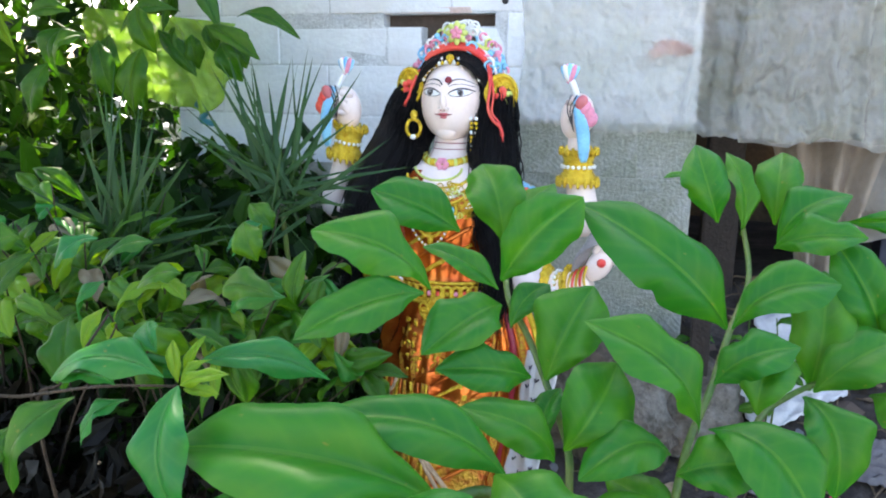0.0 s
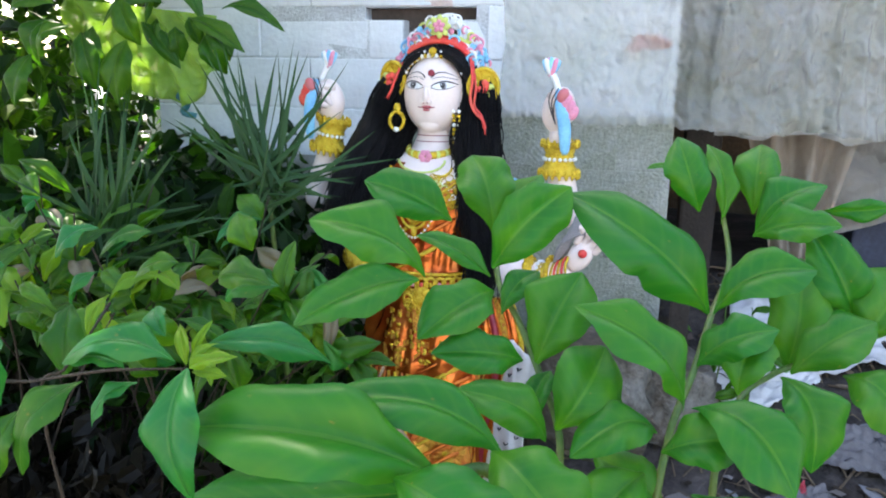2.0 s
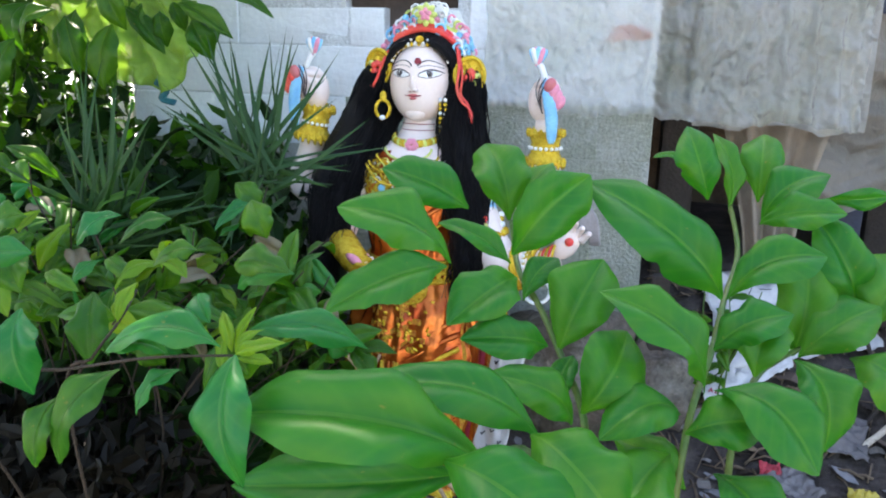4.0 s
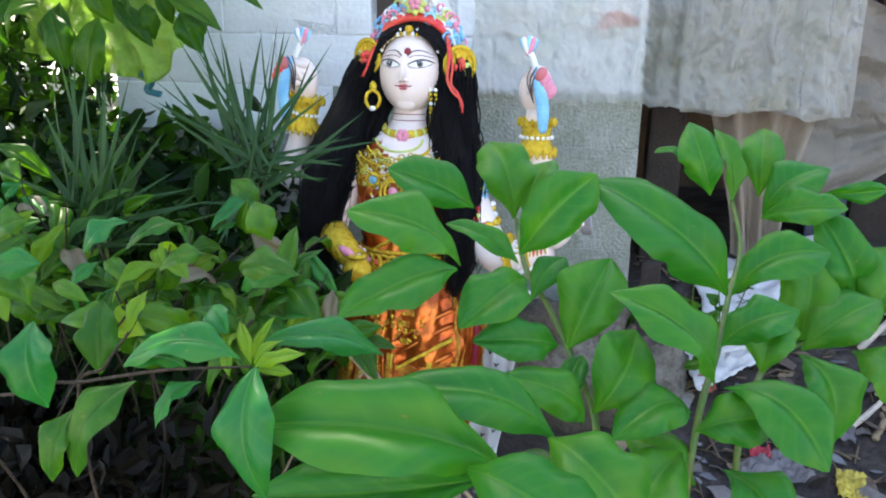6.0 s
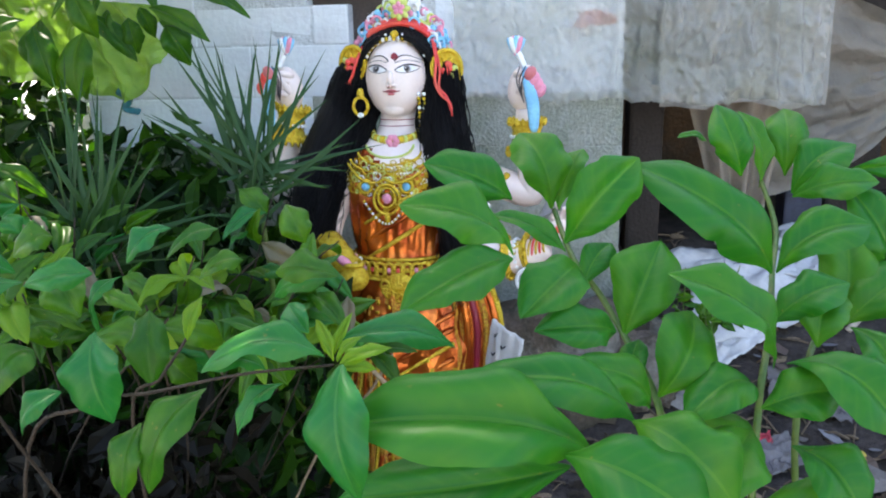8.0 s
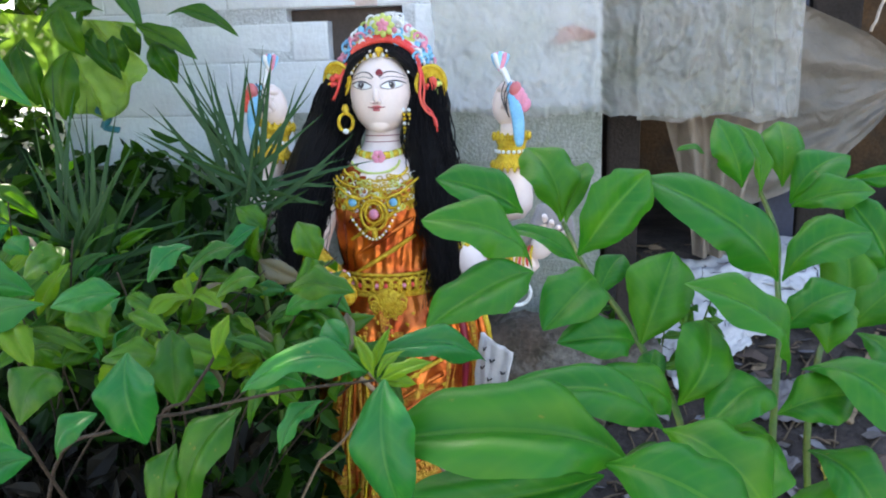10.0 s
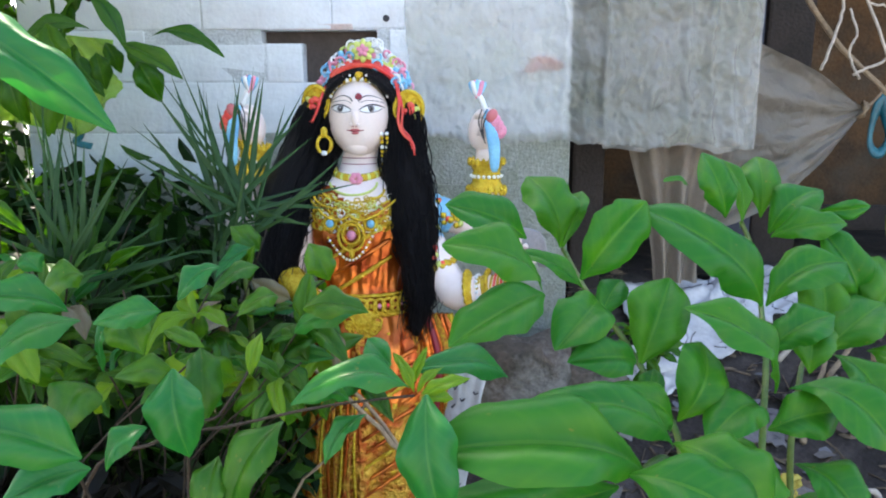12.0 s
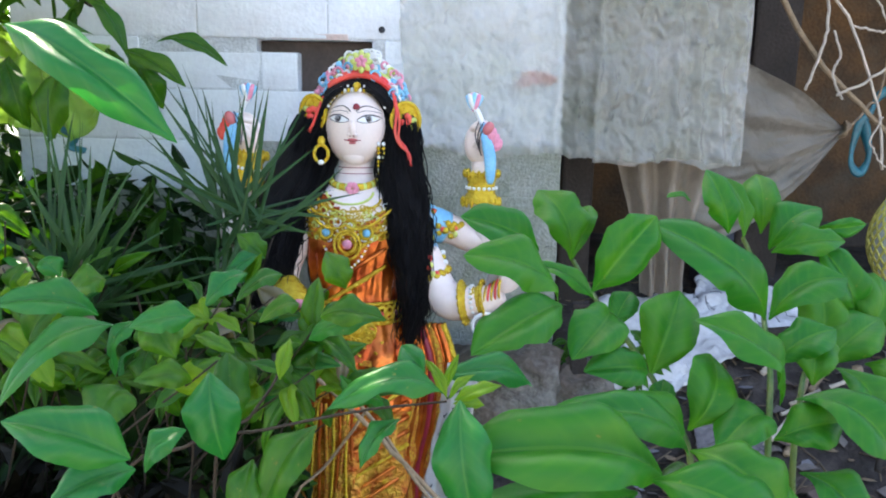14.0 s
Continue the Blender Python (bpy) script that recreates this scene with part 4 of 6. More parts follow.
    for path, width in ((left, 0.060), (right, 0.047)):
        tube(bm, curve_points(path, 26), [width * (0.55 + 0.65 * math.sin(math.pi * min(i / 25 + 0.12, 0.85))) * (1 if i < 20 else (1 - 0.85 * ((i - 19) / 6) ** 1.3)) for i in range(26)], 14, HAIR, 0.6)
        line = curve_points(path, 40)
        for k in range(340):
            a, rr = random.uniform(0, 6.28), random.uniform(0.5, 1.12)
            end = random.uniform(0.55, 1.06)
            pts = []
            for i in range(12):
                s = min(i / 11 * end, 1)
                q = line[int(s * 39)]
                wd = width * (0.55 + 0.65 * math.sin(math.pi * min(s + 0.12, 0.85))) * rr * (1 if s < 0.75 else 1 - 1.4 * (s - 0.75))
                pts.append(q + Vector((math.cos(a) * wd, math.sin(a) * wd * 0.62, 0)) + (0.010 + 0.022 * s) * Vector((fbm(s * 9, k * 3.3), fbm(s * 8, k * 3.3 + 50), 0)) + 0.005 * s * Vector((math.sin(s * 34 + k * 0.3), math.cos(s * 30 + k), 0)) + Vector((0, 0, -0.03 * max(i / 11 * end - 1, 0) * 10)))
            tube(bm, pts, [0.0019 - 0.0011 * i / 11 for i in range(12)], 4, HAIR)

    # beads on the hair line
    for k in range(23):
        a = math.pi * (0.04 + 0.92 * k / 22)
        x, z = -0.004 + 0.068 * math.cos(a), 1.178 + 0.043 * math.sin(a)
        c = (x, face_y(x, z) - 0.019 - 0.004 * math.sin(a), z)
        ellipsoid(bm, c, (0.0042, 0.004, 0.0058), GOLD if k % 2 else WHITE, u=8, v=6)
        if k % 2:
            ellipsoid(bm, (c[0] * 1.05, c[1] - 0.001, c[2] + 0.010), (0.0032, 0.003, 0.0032), WHITE, u=6, v=5)
    ellipsoid(bm, (0.0, 0.010, 1.230), (0.010, 0.008, 0.009), GOLD, u=12, v=8)

    # crown: red band, rosettes, curls
    for k in range(3):
        tube(bm, [(0.0 + (0.090 + 0.003 * k) * math.cos(a), 0.055 + 0.01 * k, 1.178 + (0.078 + 0.007 * k) * math.sin(a)) for a in (math.pi * (0.20 + 0.60 * q / 24) for q in range(25))], 0.0075, 8, RED if k < 2 else LIME)
    for k in range(30):
        a = math.pi * (0.08 + 0.84 * k / 29)
        for lvl in range(3):
            if random.random() < 0.12:
                continue
            rx, rz = 0.088 + 0.013 * lvl, 0.084 + 0.016 * lvl * (0.5 + 0.6 * math.sin(a))
            c = (0.002 + rx * math.cos(a), 0.065 + 0.008 * lvl + random.uniform(-0.01, 0.01), 1.178 + rz * math.sin(a))
            kind = random.random()
            m = random.choice((WHITE, WHITE, BLUE, LIME, PINK)) if abs(math.cos(a)) < 0.65 else random.choice((BLUE, BLUE, WHITE, PINK))
            if kind < 0.6:
                ring(bm, c, random.uniform(0.007, 0.013), 0.0032, m, (random.uniform(-20, 20), random.uniform(0, 90), random.uniform(-30, 30)), 1, 12, 5, random.uniform(0.6, 1.0))
            else:
                ellipsoid(bm, c, (0.009, 0.006, 0.008), m, (0, random.uniform(0, 180), 0), 8, 6)
    for k in range(8):
        a = k * math.pi / 4
        ellipsoid(bm, (0.006 + 0.015 * math.cos(a), 0.040, 1.287 + 0.015 * math.sin(a)), (0.013, 0.005, 0.008), LIME, (0, -math.degrees(a), 0), 10, 6)
    for k in range(5):
        a = k * math.pi * 0.4 + 0.3
        ellipsoid(bm, (0.006 + 0.008 * math.cos(a), 0.033, 1.287 + 0.008 * math.sin(a)), (0.008, 0.004, 0.006), PINK, (0, -math.degrees(a), 0), 8, 6)
    for k in range(12):
        ring(bm, (0.004 + random.uniform(-0.035, 0.035), 0.075, 1.296 + random.uniform(-0.012, 0.012)), 0.011, 0.003, WHITE, (0, random.uniform(0, 90), 0), 1, 10, 5)

    # gilded side flowers, ribbons and earrings
    for sx, c in ((-1, Vector((-0.112, 0.050, 1.165))), (1, Vector((0.112, 0.050, 1.152)))):
        ellipsoid(bm, c + Vector((0, 0.004, 0)), (0.034, 0.008, 0.040), GOLD, (0, 0, sx * 20), 18, 10)
        ring(bm, c, 0.035, 0.0055, GOLD, (0, 0, sx * 20), 1.18, 22, 6)
        for k in range(7):
            a = k * 2 * math.pi / 7
            ellipsoid(bm, c + Vector((0.017 * math.cos(a), -0.004, 0.020 * math.sin(a))), (0.011, 0.005, 0.007), GOLD if k % 3 else LIME, (0, -math.degrees(a), sx * 25), 10, 6)
        for k in range(5):
            ellipsoid(bm, c + Vector((random.uniform(-0.009, 0.009), -0.010, random.uniform(-0.010, 0.010))), (0.008, 0.006, 0.008), RED, u=8, v=6)
    for w, pts in ((0.0034, [(0.082, 0.040, 1.215), (0.092, 0.024, 1.17), (0.090, 0.016, 1.125), (0.102, 0.012, 1.095), (0.124, 0.010, 1.075), (0.130, 0.010, 1.045)]), (0.0028, [(0.086, 0.045, 1.21), (0.099, 0.030, 1.15), (0.098, 0.022, 1.11), (0.118, 0.018, 1.085), (0.122, 0.016, 1.05)]), (0.0034, [(-0.085, 0.045, 1.205), (-0.098, 0.030, 1.17), (-0.108, 0.028, 1.14), (-0.122, 0.028, 1.120)]), (0.0028, [(-0.09, 0.045, 1.195), (-0.106, 0.034, 1.155), (-0.118, 0.03, 1.118)])):
        tube(bm, curve_points(pts, 18), w, 6, RED, 0.5)
    ring(bm, (-0.084, 0.000, 1.070), 0.0165, 0.0042, GOLD, (0, 0, 15), 1.25, 20, 7)
    ellipsoid(bm, (-0.084, 0.002, 1.100), (0.009, 0.008, 0.012), GOLD, u=10, v=8)
    ellipsoid(bm, (-0.084, -0.004, 1.050), (0.008, 0.006, 0.006), WHITE, u=8, v=6)
    for k in range(12):
        for dx in (-0.006, 0.006):
            ellipsoid(bm, (0.056 + dx + 0.002 * k / 12, 0.020 + 0.0008 * k, 1.095 - 0.0105 * k), (0.0048,) * 3, GOLD if k % 3 else WHITE, u=8, v=6)

    # arms
    def arm(pts, radii, n=26):
        run = curve_points(pts, n)
        rr = [float(np.interp(i / (n - 1) * (len(radii) - 1), range(len(radii)), radii)) for i in range(n)]
        tube(bm, run, rr, 16, SKIN)

    def cuff(c, r, h, axis=(0, 0, 0)):
        m = pose(*c, *axis)
        tube(bm, [m @ Vector((0, 0, h * q)) for q in (-1.2, -0.9, -0.35, 0.0, 0.4, 0.9, 1.25)], [r * q for q in (1.62, 1.45, 1.12, 1.18, 1.10, 1.30, 1.48)], 28, GOLD)
        for k in range(18):
            a = 2 * math.pi * k / 18
            u = Vector((math.cos(a), math.sin(a), 0))
            ellipsoid(bm, m @ (u * r * 1.52 + Vector((0, 0, -1.15 * h))), (r * 0.17, r * 0.17, h * 0.42), GOLD, u=8, v=6)
            ellipsoid(bm, m @ (u * r * 1.40 + Vector((0, 0, 1.15 * h))), (r * 0.16, r * 0.16, h * 0.34), GOLD, u=8, v=6)
            ellipsoid(bm, m @ (u * r * 1.20), (r * 0.15,) * 3, WHITE, u=8, v=6)

    arm([(0.085, 0.03, 0.945), (0.155, 0.03, 0.915), (0.235, 0.05, 0.885), (0.305, 0.05, 0.862), (0.312, 0.045, 0.90), (0.302, 0.04, 0.97), (0.297, 0.035, 1.06)], [0.036, 0.036, 0.036, 0.036, 0.035, 0.030, 0.023])
    cuff((0.299, 0.037, 0.995), 0.030, 0.030)
    arm([(0.09, 0.01, 0.93), (0.155, -0.01, 0.85), (0.195, -0.03, 0.765), (0.235, -0.055, 0.732), (0.30, -0.07, 0.738), (0.35, -0.08, 0.765)], [0.036, 0.040, 0.045, 0.045, 0.036, 0.024])
    cuff((0.288, -0.068, 0.737), 0.031, 0.022, (0, 78, -12))
    arm([(-0.10, 0.03, 0.945), (-0.20, 0.06, 0.905), (-0.305, 0.06, 0.862), (-0.312, 0.05, 0.89), (-0.285, 0.04, 0.96), (-0.262, 0.03, 1.06)], [0.036, 0.036, 0.035, 0.034, 0.030, 0.023])
    cuff((-0.268, 0.032, 1.03), 0.029, 0.032, (0, 12, 0))
    arm([(-0.10, 0.0, 0.93), (-0.150, -0.03, 0.84), (-0.165, -0.06, 0.765), (-0.125, -0.115, 0.745), (-0.07, -0.145, 0.705)], [0.036, 0.036, 0.034, 0.029, 0.02])
    tube(bm, curve_points([(-0.165, -0.07, 0.765), (-0.125, -0.117, 0.745), (-0.085, -0.138, 0.715)], 10), [0.038, 0.035, 0.037, 0.034, 0.035, 0.032, 0.034, 0.030, 0.031, 0.034], 14, GOLD)
    for k in range(14):
        ellipsoid(bm, (-0.085 + 0.028 * math.cos(k * 0.45), -0.142 + 0.02 * math.sin(k * 0.45), 0.715 + 0.028 * math.sin(k * 0.45)), (0.006,) * 3, PINK if k % 2 else WHITE, u=8, v=6)
    # sleeves
    for pts, r in (([(0.10, 0.01, 0.93), (0.135, 0.0, 0.885), (0.168, -0.015, 0.82), (0.182, -0.022, 0.79)], 0.043), ([(0.11, 0.03, 0.938), (0.155, 0.032, 0.918), (0.215, 0.045, 0.892)], 0.041)):
        run = curve_points(pts, 10)
        tube(bm, run, r, 16, BLUE)
        for p in (run[0], run[-1]):
            for k in range(16):
                a = 2 * math.pi * k / 16
                ellipsoid(bm, p + Vector((r * math.cos(a), r * 1.0 * math.sin(a), 0.3 * r * math.cos(a))), (0.009, 0.009, 0.009), GOLD, u=8, v=6)
        for k in range(150):
            a, p = random.uniform(0, 6.28), random.choice(run)
            ellipsoid(bm, p + Vector((r * math.cos(a), r * math.sin(a), random.uniform(-0.02, 0.02))), (0.0075, 0.0075, 0.008), random.choice((GOLD, GOLD, GOLD, RED, WHITE, BLUE, LIME)), u=8, v=6)

    def fist(c, sx):
        """A closed, raised palm of clay with fingers bent over a flower stalk."""
        c = Vector(c)
        ellipsoid(bm, c, (0.037, 0.029, 0.052), SKIN, (0, sx * 10, 0), 18, 14)
        for k in range(4):
            p = [c + Vector((sx * (-0.018 + 0.004 * k), -0.012, 0.030 - 0.015 * k)), c + Vector((sx * 0.004, -0.034, 0.036 - 0.015 * k)), c + Vector((sx * 0.026, -0.024, 0.030 - 0.015 * k)), c + Vector((sx * 0.030, -0.006, 0.024 - 0.015 * k))]
            tube(bm, curve_points(p, 10), [0.0085, 0.0085, 0.008, 0.008, 0.008, 0.0075, 0.007, 0.0065, 0.006, 0.005], 8, SKIN)
        tube(bm, curve_points([c + Vector((-sx * 0.012, -0.020, -0.01)), c + Vector((0, -0.034, 0.014)), c + Vector((sx * 0.012, -0.040, 0.034))], 8), 0.008, 8, SKIN)

    fist((0.292, 0.030, 1.105), 1)
    fist((-0.268, 0.028, 1.112), -1)
    for c, sx in ((Vector((0.306, -0.006, 1.128)), 1), (Vector((-0.285, -0.006, 1.140)), -1)):
        tube(bm, curve_points([c + Vector((0.012 * sx, -0.016, -0.118)), c + Vector((0.010 * sx, -0.026, -0.060)), c + Vector((0.0, -0.030, -0.010)), c + Vector((-0.006 * sx, -0.018, 0.022))], 14), [0.006, 0.010, 0.012, 0.013, 0.014, 0.014, 0.014, 0.014, 0.013, 0.013, 0.012, 0.011, 0.010, 0.008], 10, BLUE, 0.4)
        tube(bm, curve_points([c + Vector((-0.010 * sx, 0.0, 0.020)), c + Vector((-0.020 * sx, 0.006, 0.045)), c + Vector((-0.030 * sx, 0.010, 0.062))], 8), 0.007, 8, WHITE)
        for k in range(7):
            a = -0.8 + 0.27 * k
            ellipsoid(bm, c + Vector((-0.030 * sx + 0.010 * math.sin(a), 0.006 - 0.003 * (k % 2), 0.062 + 0.008 * math.cos(a))), (0.008, 0.006, 0.022), (BLUE, WHITE, PINK)[k % 3], (0, math.degrees(a) * 0.7, 0), 10, 8)
        for k in range(4):
            ellipsoid(bm, c + Vector(((0.004 + 0.007 * k) * sx, -0.030 + 0.003 * k, 0.010 - 0.012 * k)), (0.013, 0.010, 0.017), LIP if k == 0 else PINK if sx > 0 else RED, (0, 25 * sx, 0), 12, 8)
        for k in range(3):
            tube(bm, curve_points([c + Vector((0.006 * sx - 0.012 * k * sx, -0.032, 0.026)), c + Vector((-0.014 * sx - 0.006 * k * sx, -0.032, -0.005)), c + Vector((-0.014 * sx + 0.002 * k, -0.026, -0.040 - 0.006 * k))], 8), 0.0016, 5, DARK)
    # lower open hand with a grey curl, hanging bangle
    ellipsoid(bm, (0.372, -0.085, 0.800), (0.026, 0.018, 0.040), SKIN, (0, 30, 0), 16, 12)
    for k in range(4):
        tube(bm, curve_points([(0.362 + 0.013 * k, -0.088, 0.825 - 0.006 * k), (0.374 + 0.014 * k, -0.096, 0.855 - 0.010 * k), (0.372 + 0.016 * k, -0.112, 0.868 - 0.013 * k)], 8), [0.008, 0.008, 0.0075, 0.007, 0.007, 0.0065, 0.006, 0.005], 8, SKIN)
    ellipsoid(bm, (0.378, -0.106, 0.808), (0.010, 0.004, 0.010), RED, u=10, v=6)
    for k in range(9):
        tube(bm, curve_points([(0.315 + 0.003 * k, -0.075, 0.770 + 0.004 * k), (0.325 + 0.004 * k, -0.090, 0.815 + 0.006 * k), (0.365, -0.098, 0.848 + 0.005 * k), (0.408 + 0.002 * k, -0.090, 0.842 + 0.004 * k), (0.425 + 0.002 * k, -0.08, 0.800)], 16), 0.0045, 5, GREY)
    for k in range(5):
        ring(bm, (0.318 + 0.008 * k, -0.074 - 0.002 * k, 0.748 + 0.006 * k), 0.030 - 0.001 * k, 0.003, RED if k % 2 else GOLD, (0, 20, 75), 1, 18, 5)
    ring(bm, (0.314, -0.105, 0.690), 0.029, 0.0042, WHITE, (10, 0, 8), 1.05, 24, 7)
    # gilded pot in the lower hand
    ellipsoid(bm, (-0.075, -0.155, 0.700), (0.034, 0.030, 0.030), GOLD, u=16, v=12)
    ring(bm, (-0.075, -0.155, 0.733), 0.020, 0.006, GOLD, (90, 0, 0), 1, 18, 6)
    ellipsoid(bm, (-0.095, -0.165, 0.742), (0.022, 0.010, 0.010), PINK, (0, 30, 0), 10, 8)
    # gathered cloth at the side
    for k in range(8):
        x = 0.168 + 0.011 * k
        tube(bm, curve_points([(x - 0.03, -0.065, 0.68), (x, -0.078 + 0.008 * (k % 2), 0.58), (x - 0.004, -0.07, 0.44), (x - 0.03, -0.06, 0.30), (x - 0.03, -0.06, 0.12)], 20), 0.0085, 8, (SILK, SILK, MAROON, SILK, BROC, SILK, SILK, GOLD)[k], 0.8)
    me = finish("statue", bm, mats)
    return tagged(new("statue", me), "painted clay goddess statue in copper-orange silk standing on soil", "statue")


statue()

# white printed sheet leaning at the statue's side, sticks
def board(u, v):
    return (0.275 - 0.075 * v - 0.045 + 0.075 * u + 0.006 * fbm(u * 3, v * 5), -0.115 + 0.05 * v - 0.045 * u + 0.012 * fbm(u * 3, v * 4, 3), 0.60 - 0.47 * v - 0.03 * u + 0.004 * fbm(u * 9, 1))


sheet = tagged(new("printed_sheet"), "crumpled white printed sheet leaning at the statue's side", "paper")
part("sheet", grid_sheet(14, 40, board, 0, None, 0.002), M_PAPER, sheet)
for k in range(26):
    bm = bmesh.new()
    u0, v0 = 0.15 + 0.3 * (k % 3), 0.06 + 0.034 * k
    tube(bm, [Vector(board(u0 + 0.08 * s, v0 + 0.012 * math.sin(3 * s))) + Vector((-0.002, -0.004, 0)) for s in (0, 0.5, 1, 1.5)], 0.0018, 4)
    part("print_bar", bm, M_INK, sheet)
twig("stick", [(-0.03, -0.62, 0.78), (0.06, -0.64, 0.72), (0.16, -0.68, 0.64), (0.25, -0.71, 0.56), (0.42, -0.75, 0.40), (0.62, -0.80, 0.10)], 0.0042, 0.0035, M_STICK, "long dry brown stick leaning across the skirt", 24, 7, 0.004, "stick")
twig("stick", [(0.02, -0.60, 0.75), (0.11, -0.64, 0.69), (0.20, -0.70, 0.60), (0.30, -0.75, 0.50), (0.50, -0.80, 0.30), (0.66, -0.84, 0.10)], 0.0035, 0.003, M_STICK, "thin dry brown stick leaning across the skirt", 24, 7, 0.005, "stick")
twig("stick", [(0.12, -0.62, 0.71), (0.06, -0.64, 0.62), (-0.02, -0.66, 0.52), (-0.10, -0.70, 0.30), (-0.14, -0.72, 0.10)], 0.0025, 0.0025, M_STICK, "thin dry stick crossing the others", 20, 6, 0.005, "stick")

# ---- plants ----
OUTLINES = {
    "broad": ((0, 0.06, 0.16, 0.30, 0.45, 0.60, 0.72, 0.83, 0.91, 0.96, 1), (0.04, 0.12, 0.36, 0.70, 0.92, 1.0, 0.95, 0.76, 0.45, 0.19, 0.01)),
    "lance": ((0, 0.06, 0.15, 0.27, 0.40, 0.55, 0.70, 0.83, 0.93, 1), (0.03, 0.20, 0.53, 0.84, 0.98, 1.0, 0.87, 0.58, 0.25, 0.01)),
    "spike": ((0, 0.08, 0.35, 0.70, 1), (0.35, 0.9, 0.95, 0.55, 0.02)),
}


def blade_mesh(name, mat, seed, kind):
    """A unit blade along +y, half a unit to each side: sunken midrib, bulging halves, rippled margin, drawn-out tip."""
    rng = random.Random(seed)
    arch, fold, twist = rng.uniform(0.12, 0.34), rng.uniform(0.10, 0.42), rng.uniform(-0.7, 0.7)
    ripple, ph, ph2 = rng.uniform(0.04, 0.10), rng.uniform(0, 6), rng.uniform(0, 6)
    bend, rate = rng.uniform(-0.10, 0.10), rng.uniform(9, 15)
    bite = (rng.uniform(0.45, 0.8), rng.choice((-1, 1)), rng.uniform(0.0, 0.16)) if kind != "spike" else (0.5, 1, 0)
    b = bmesh.new()
    uvl = b.loops.layers.uv.new("map")
    nv, nu = (14, 4) if kind == "spike" else (32, 12)
    rows = []
    for i in range(nv + 1):
        v = i / nv
        w = float(np.interp(v, *OUTLINES[kind]))
        if 0 < i < nv:
            w = 0.25 * float(np.interp(v - 0.06, *OUTLINES[kind])) + 0.5 * w + 0.25 * float(np.interp(v + 0.06, *OUTLINES[kind]))
        r = []
        for j in range(nu + 1):
            u = j / nu * 2 - 1
            side = ph if u < 0 else ph2
            wave = math.sin(v * rate + side)
            edge = 1 + 0.05 * wave + 0.12 * fbm(v * 4.2 + seed, 3 if u < 0 else 8)
            if u * bite[1] > 0:
                edge -= bite[2] * math.exp(-(((v - bite[0]) / 0.045) ** 2))
            x = 0.5 * u * w * edge + bend * math.sin(math.pi * v)
            a = abs(u)
            z = arch * (3.4 * v * (1 - v) - 0.9 * v * v) + w * (fold * 0.42 * a + 0.055 * math.sin(math.pi * a) - 0.10 * a**4)
            z += ripple * wave * a * a * w + twist * u * w * (v - 0.4) * 0.3
            z += 0.0045 * w * math.sin(math.pi * a) * math.sin(44 * (v - 0.25 * a))
            r.append((b.verts.new((x, v, z)), (j / nu, v)))
        rows.append(r)
    for i in range(nv):
        for j in range(nu):
            q = (rows[i][j], rows[i][j + 1], rows[i + 1][j + 1], rows[i + 1][j])
            f = b.faces.new([p[0] for p in q])
            for lo, (_, uv) in zip(f.loops, q):
                lo[uvl].uv = uv
    return finish(name, b, mat)


BLADES = {}
for key, mat, kind, count in (("broad", M_BROAD, "broad", 11), ("gloss", M_GLOSS, "lance", 8), ("shrub", M_SHRUB, "lance", 6), ("tree", M_TREE, "lance", 6), ("young", M_YOUNG, "lance", 4), ("pale", M_PALE, "lance", 2), ("palm", M_PALM, "spike", 5), ("dry", M_DRY, "lance", 3)):
    BLADES[key] = [blade_mesh(key + "_blade", mat, 100 + 13 * i + len(key), kind) for i in range(count)]
COUNT = [0]
FACING = Vector((0.05, -0.62, 0.78))


def add_leaf(plant, base, tip, width, lean, key, facing=FACING, name="leaf", loose=0.24):
    """One blade from base to tip, turned to the light and leaned about its own line."""
    base, tip = Vector(base), Vector(tip)
    y = (tip - base)
    ln = y.length
    y.normalize()
    rng = random.Random(COUNT[0] * 31 + 7)
    tilt = 0.0 if key == "palm" else loose
    facing = (facing.normalized() + tilt * Vector((rng.uniform(-1, 1), rng.uniform(-0.6, 0.6), rng.uniform(-0.6, 0.8)))).normalized()
    x = y.cross(facing).normalized()
    z = x.cross(y)
    m = Matrix((x, y, z)).transposed().to_4x4()
    meshes = BLADES[key]
    COUNT[0] += 1
    ob = new(name, meshes[(COUNT[0] * 7 + COUNT[0] // 5) % len(meshes)])
    ob.parent = plant
    ob.matrix_local = Matrix.Translation(base) @ m @ Matrix.Rotation(radians(lean), 4, "Y") @ Matrix.Diagonal((width * (1.16 if key == "broad" else 1.08), ln * (1.05 if key == "broad" else 1.0), 2.2 * width if key == "palm" else 1.15 * width + 0.3 * ln, 1))
    return ob


def stem(plant, pts, r0, r1, mat, n=24, name="stem"):
    b = bmesh.new()
    run = curve_points(pts, n)
    tube(b, run, [r0 + (r1 - r0) * i / (n - 1) for i in range(n)], 8)
    return part(name, b, mat, plant)


def plant_thing(name, label, cat, group=""):
    return tagged(new(name), label, cat, group)

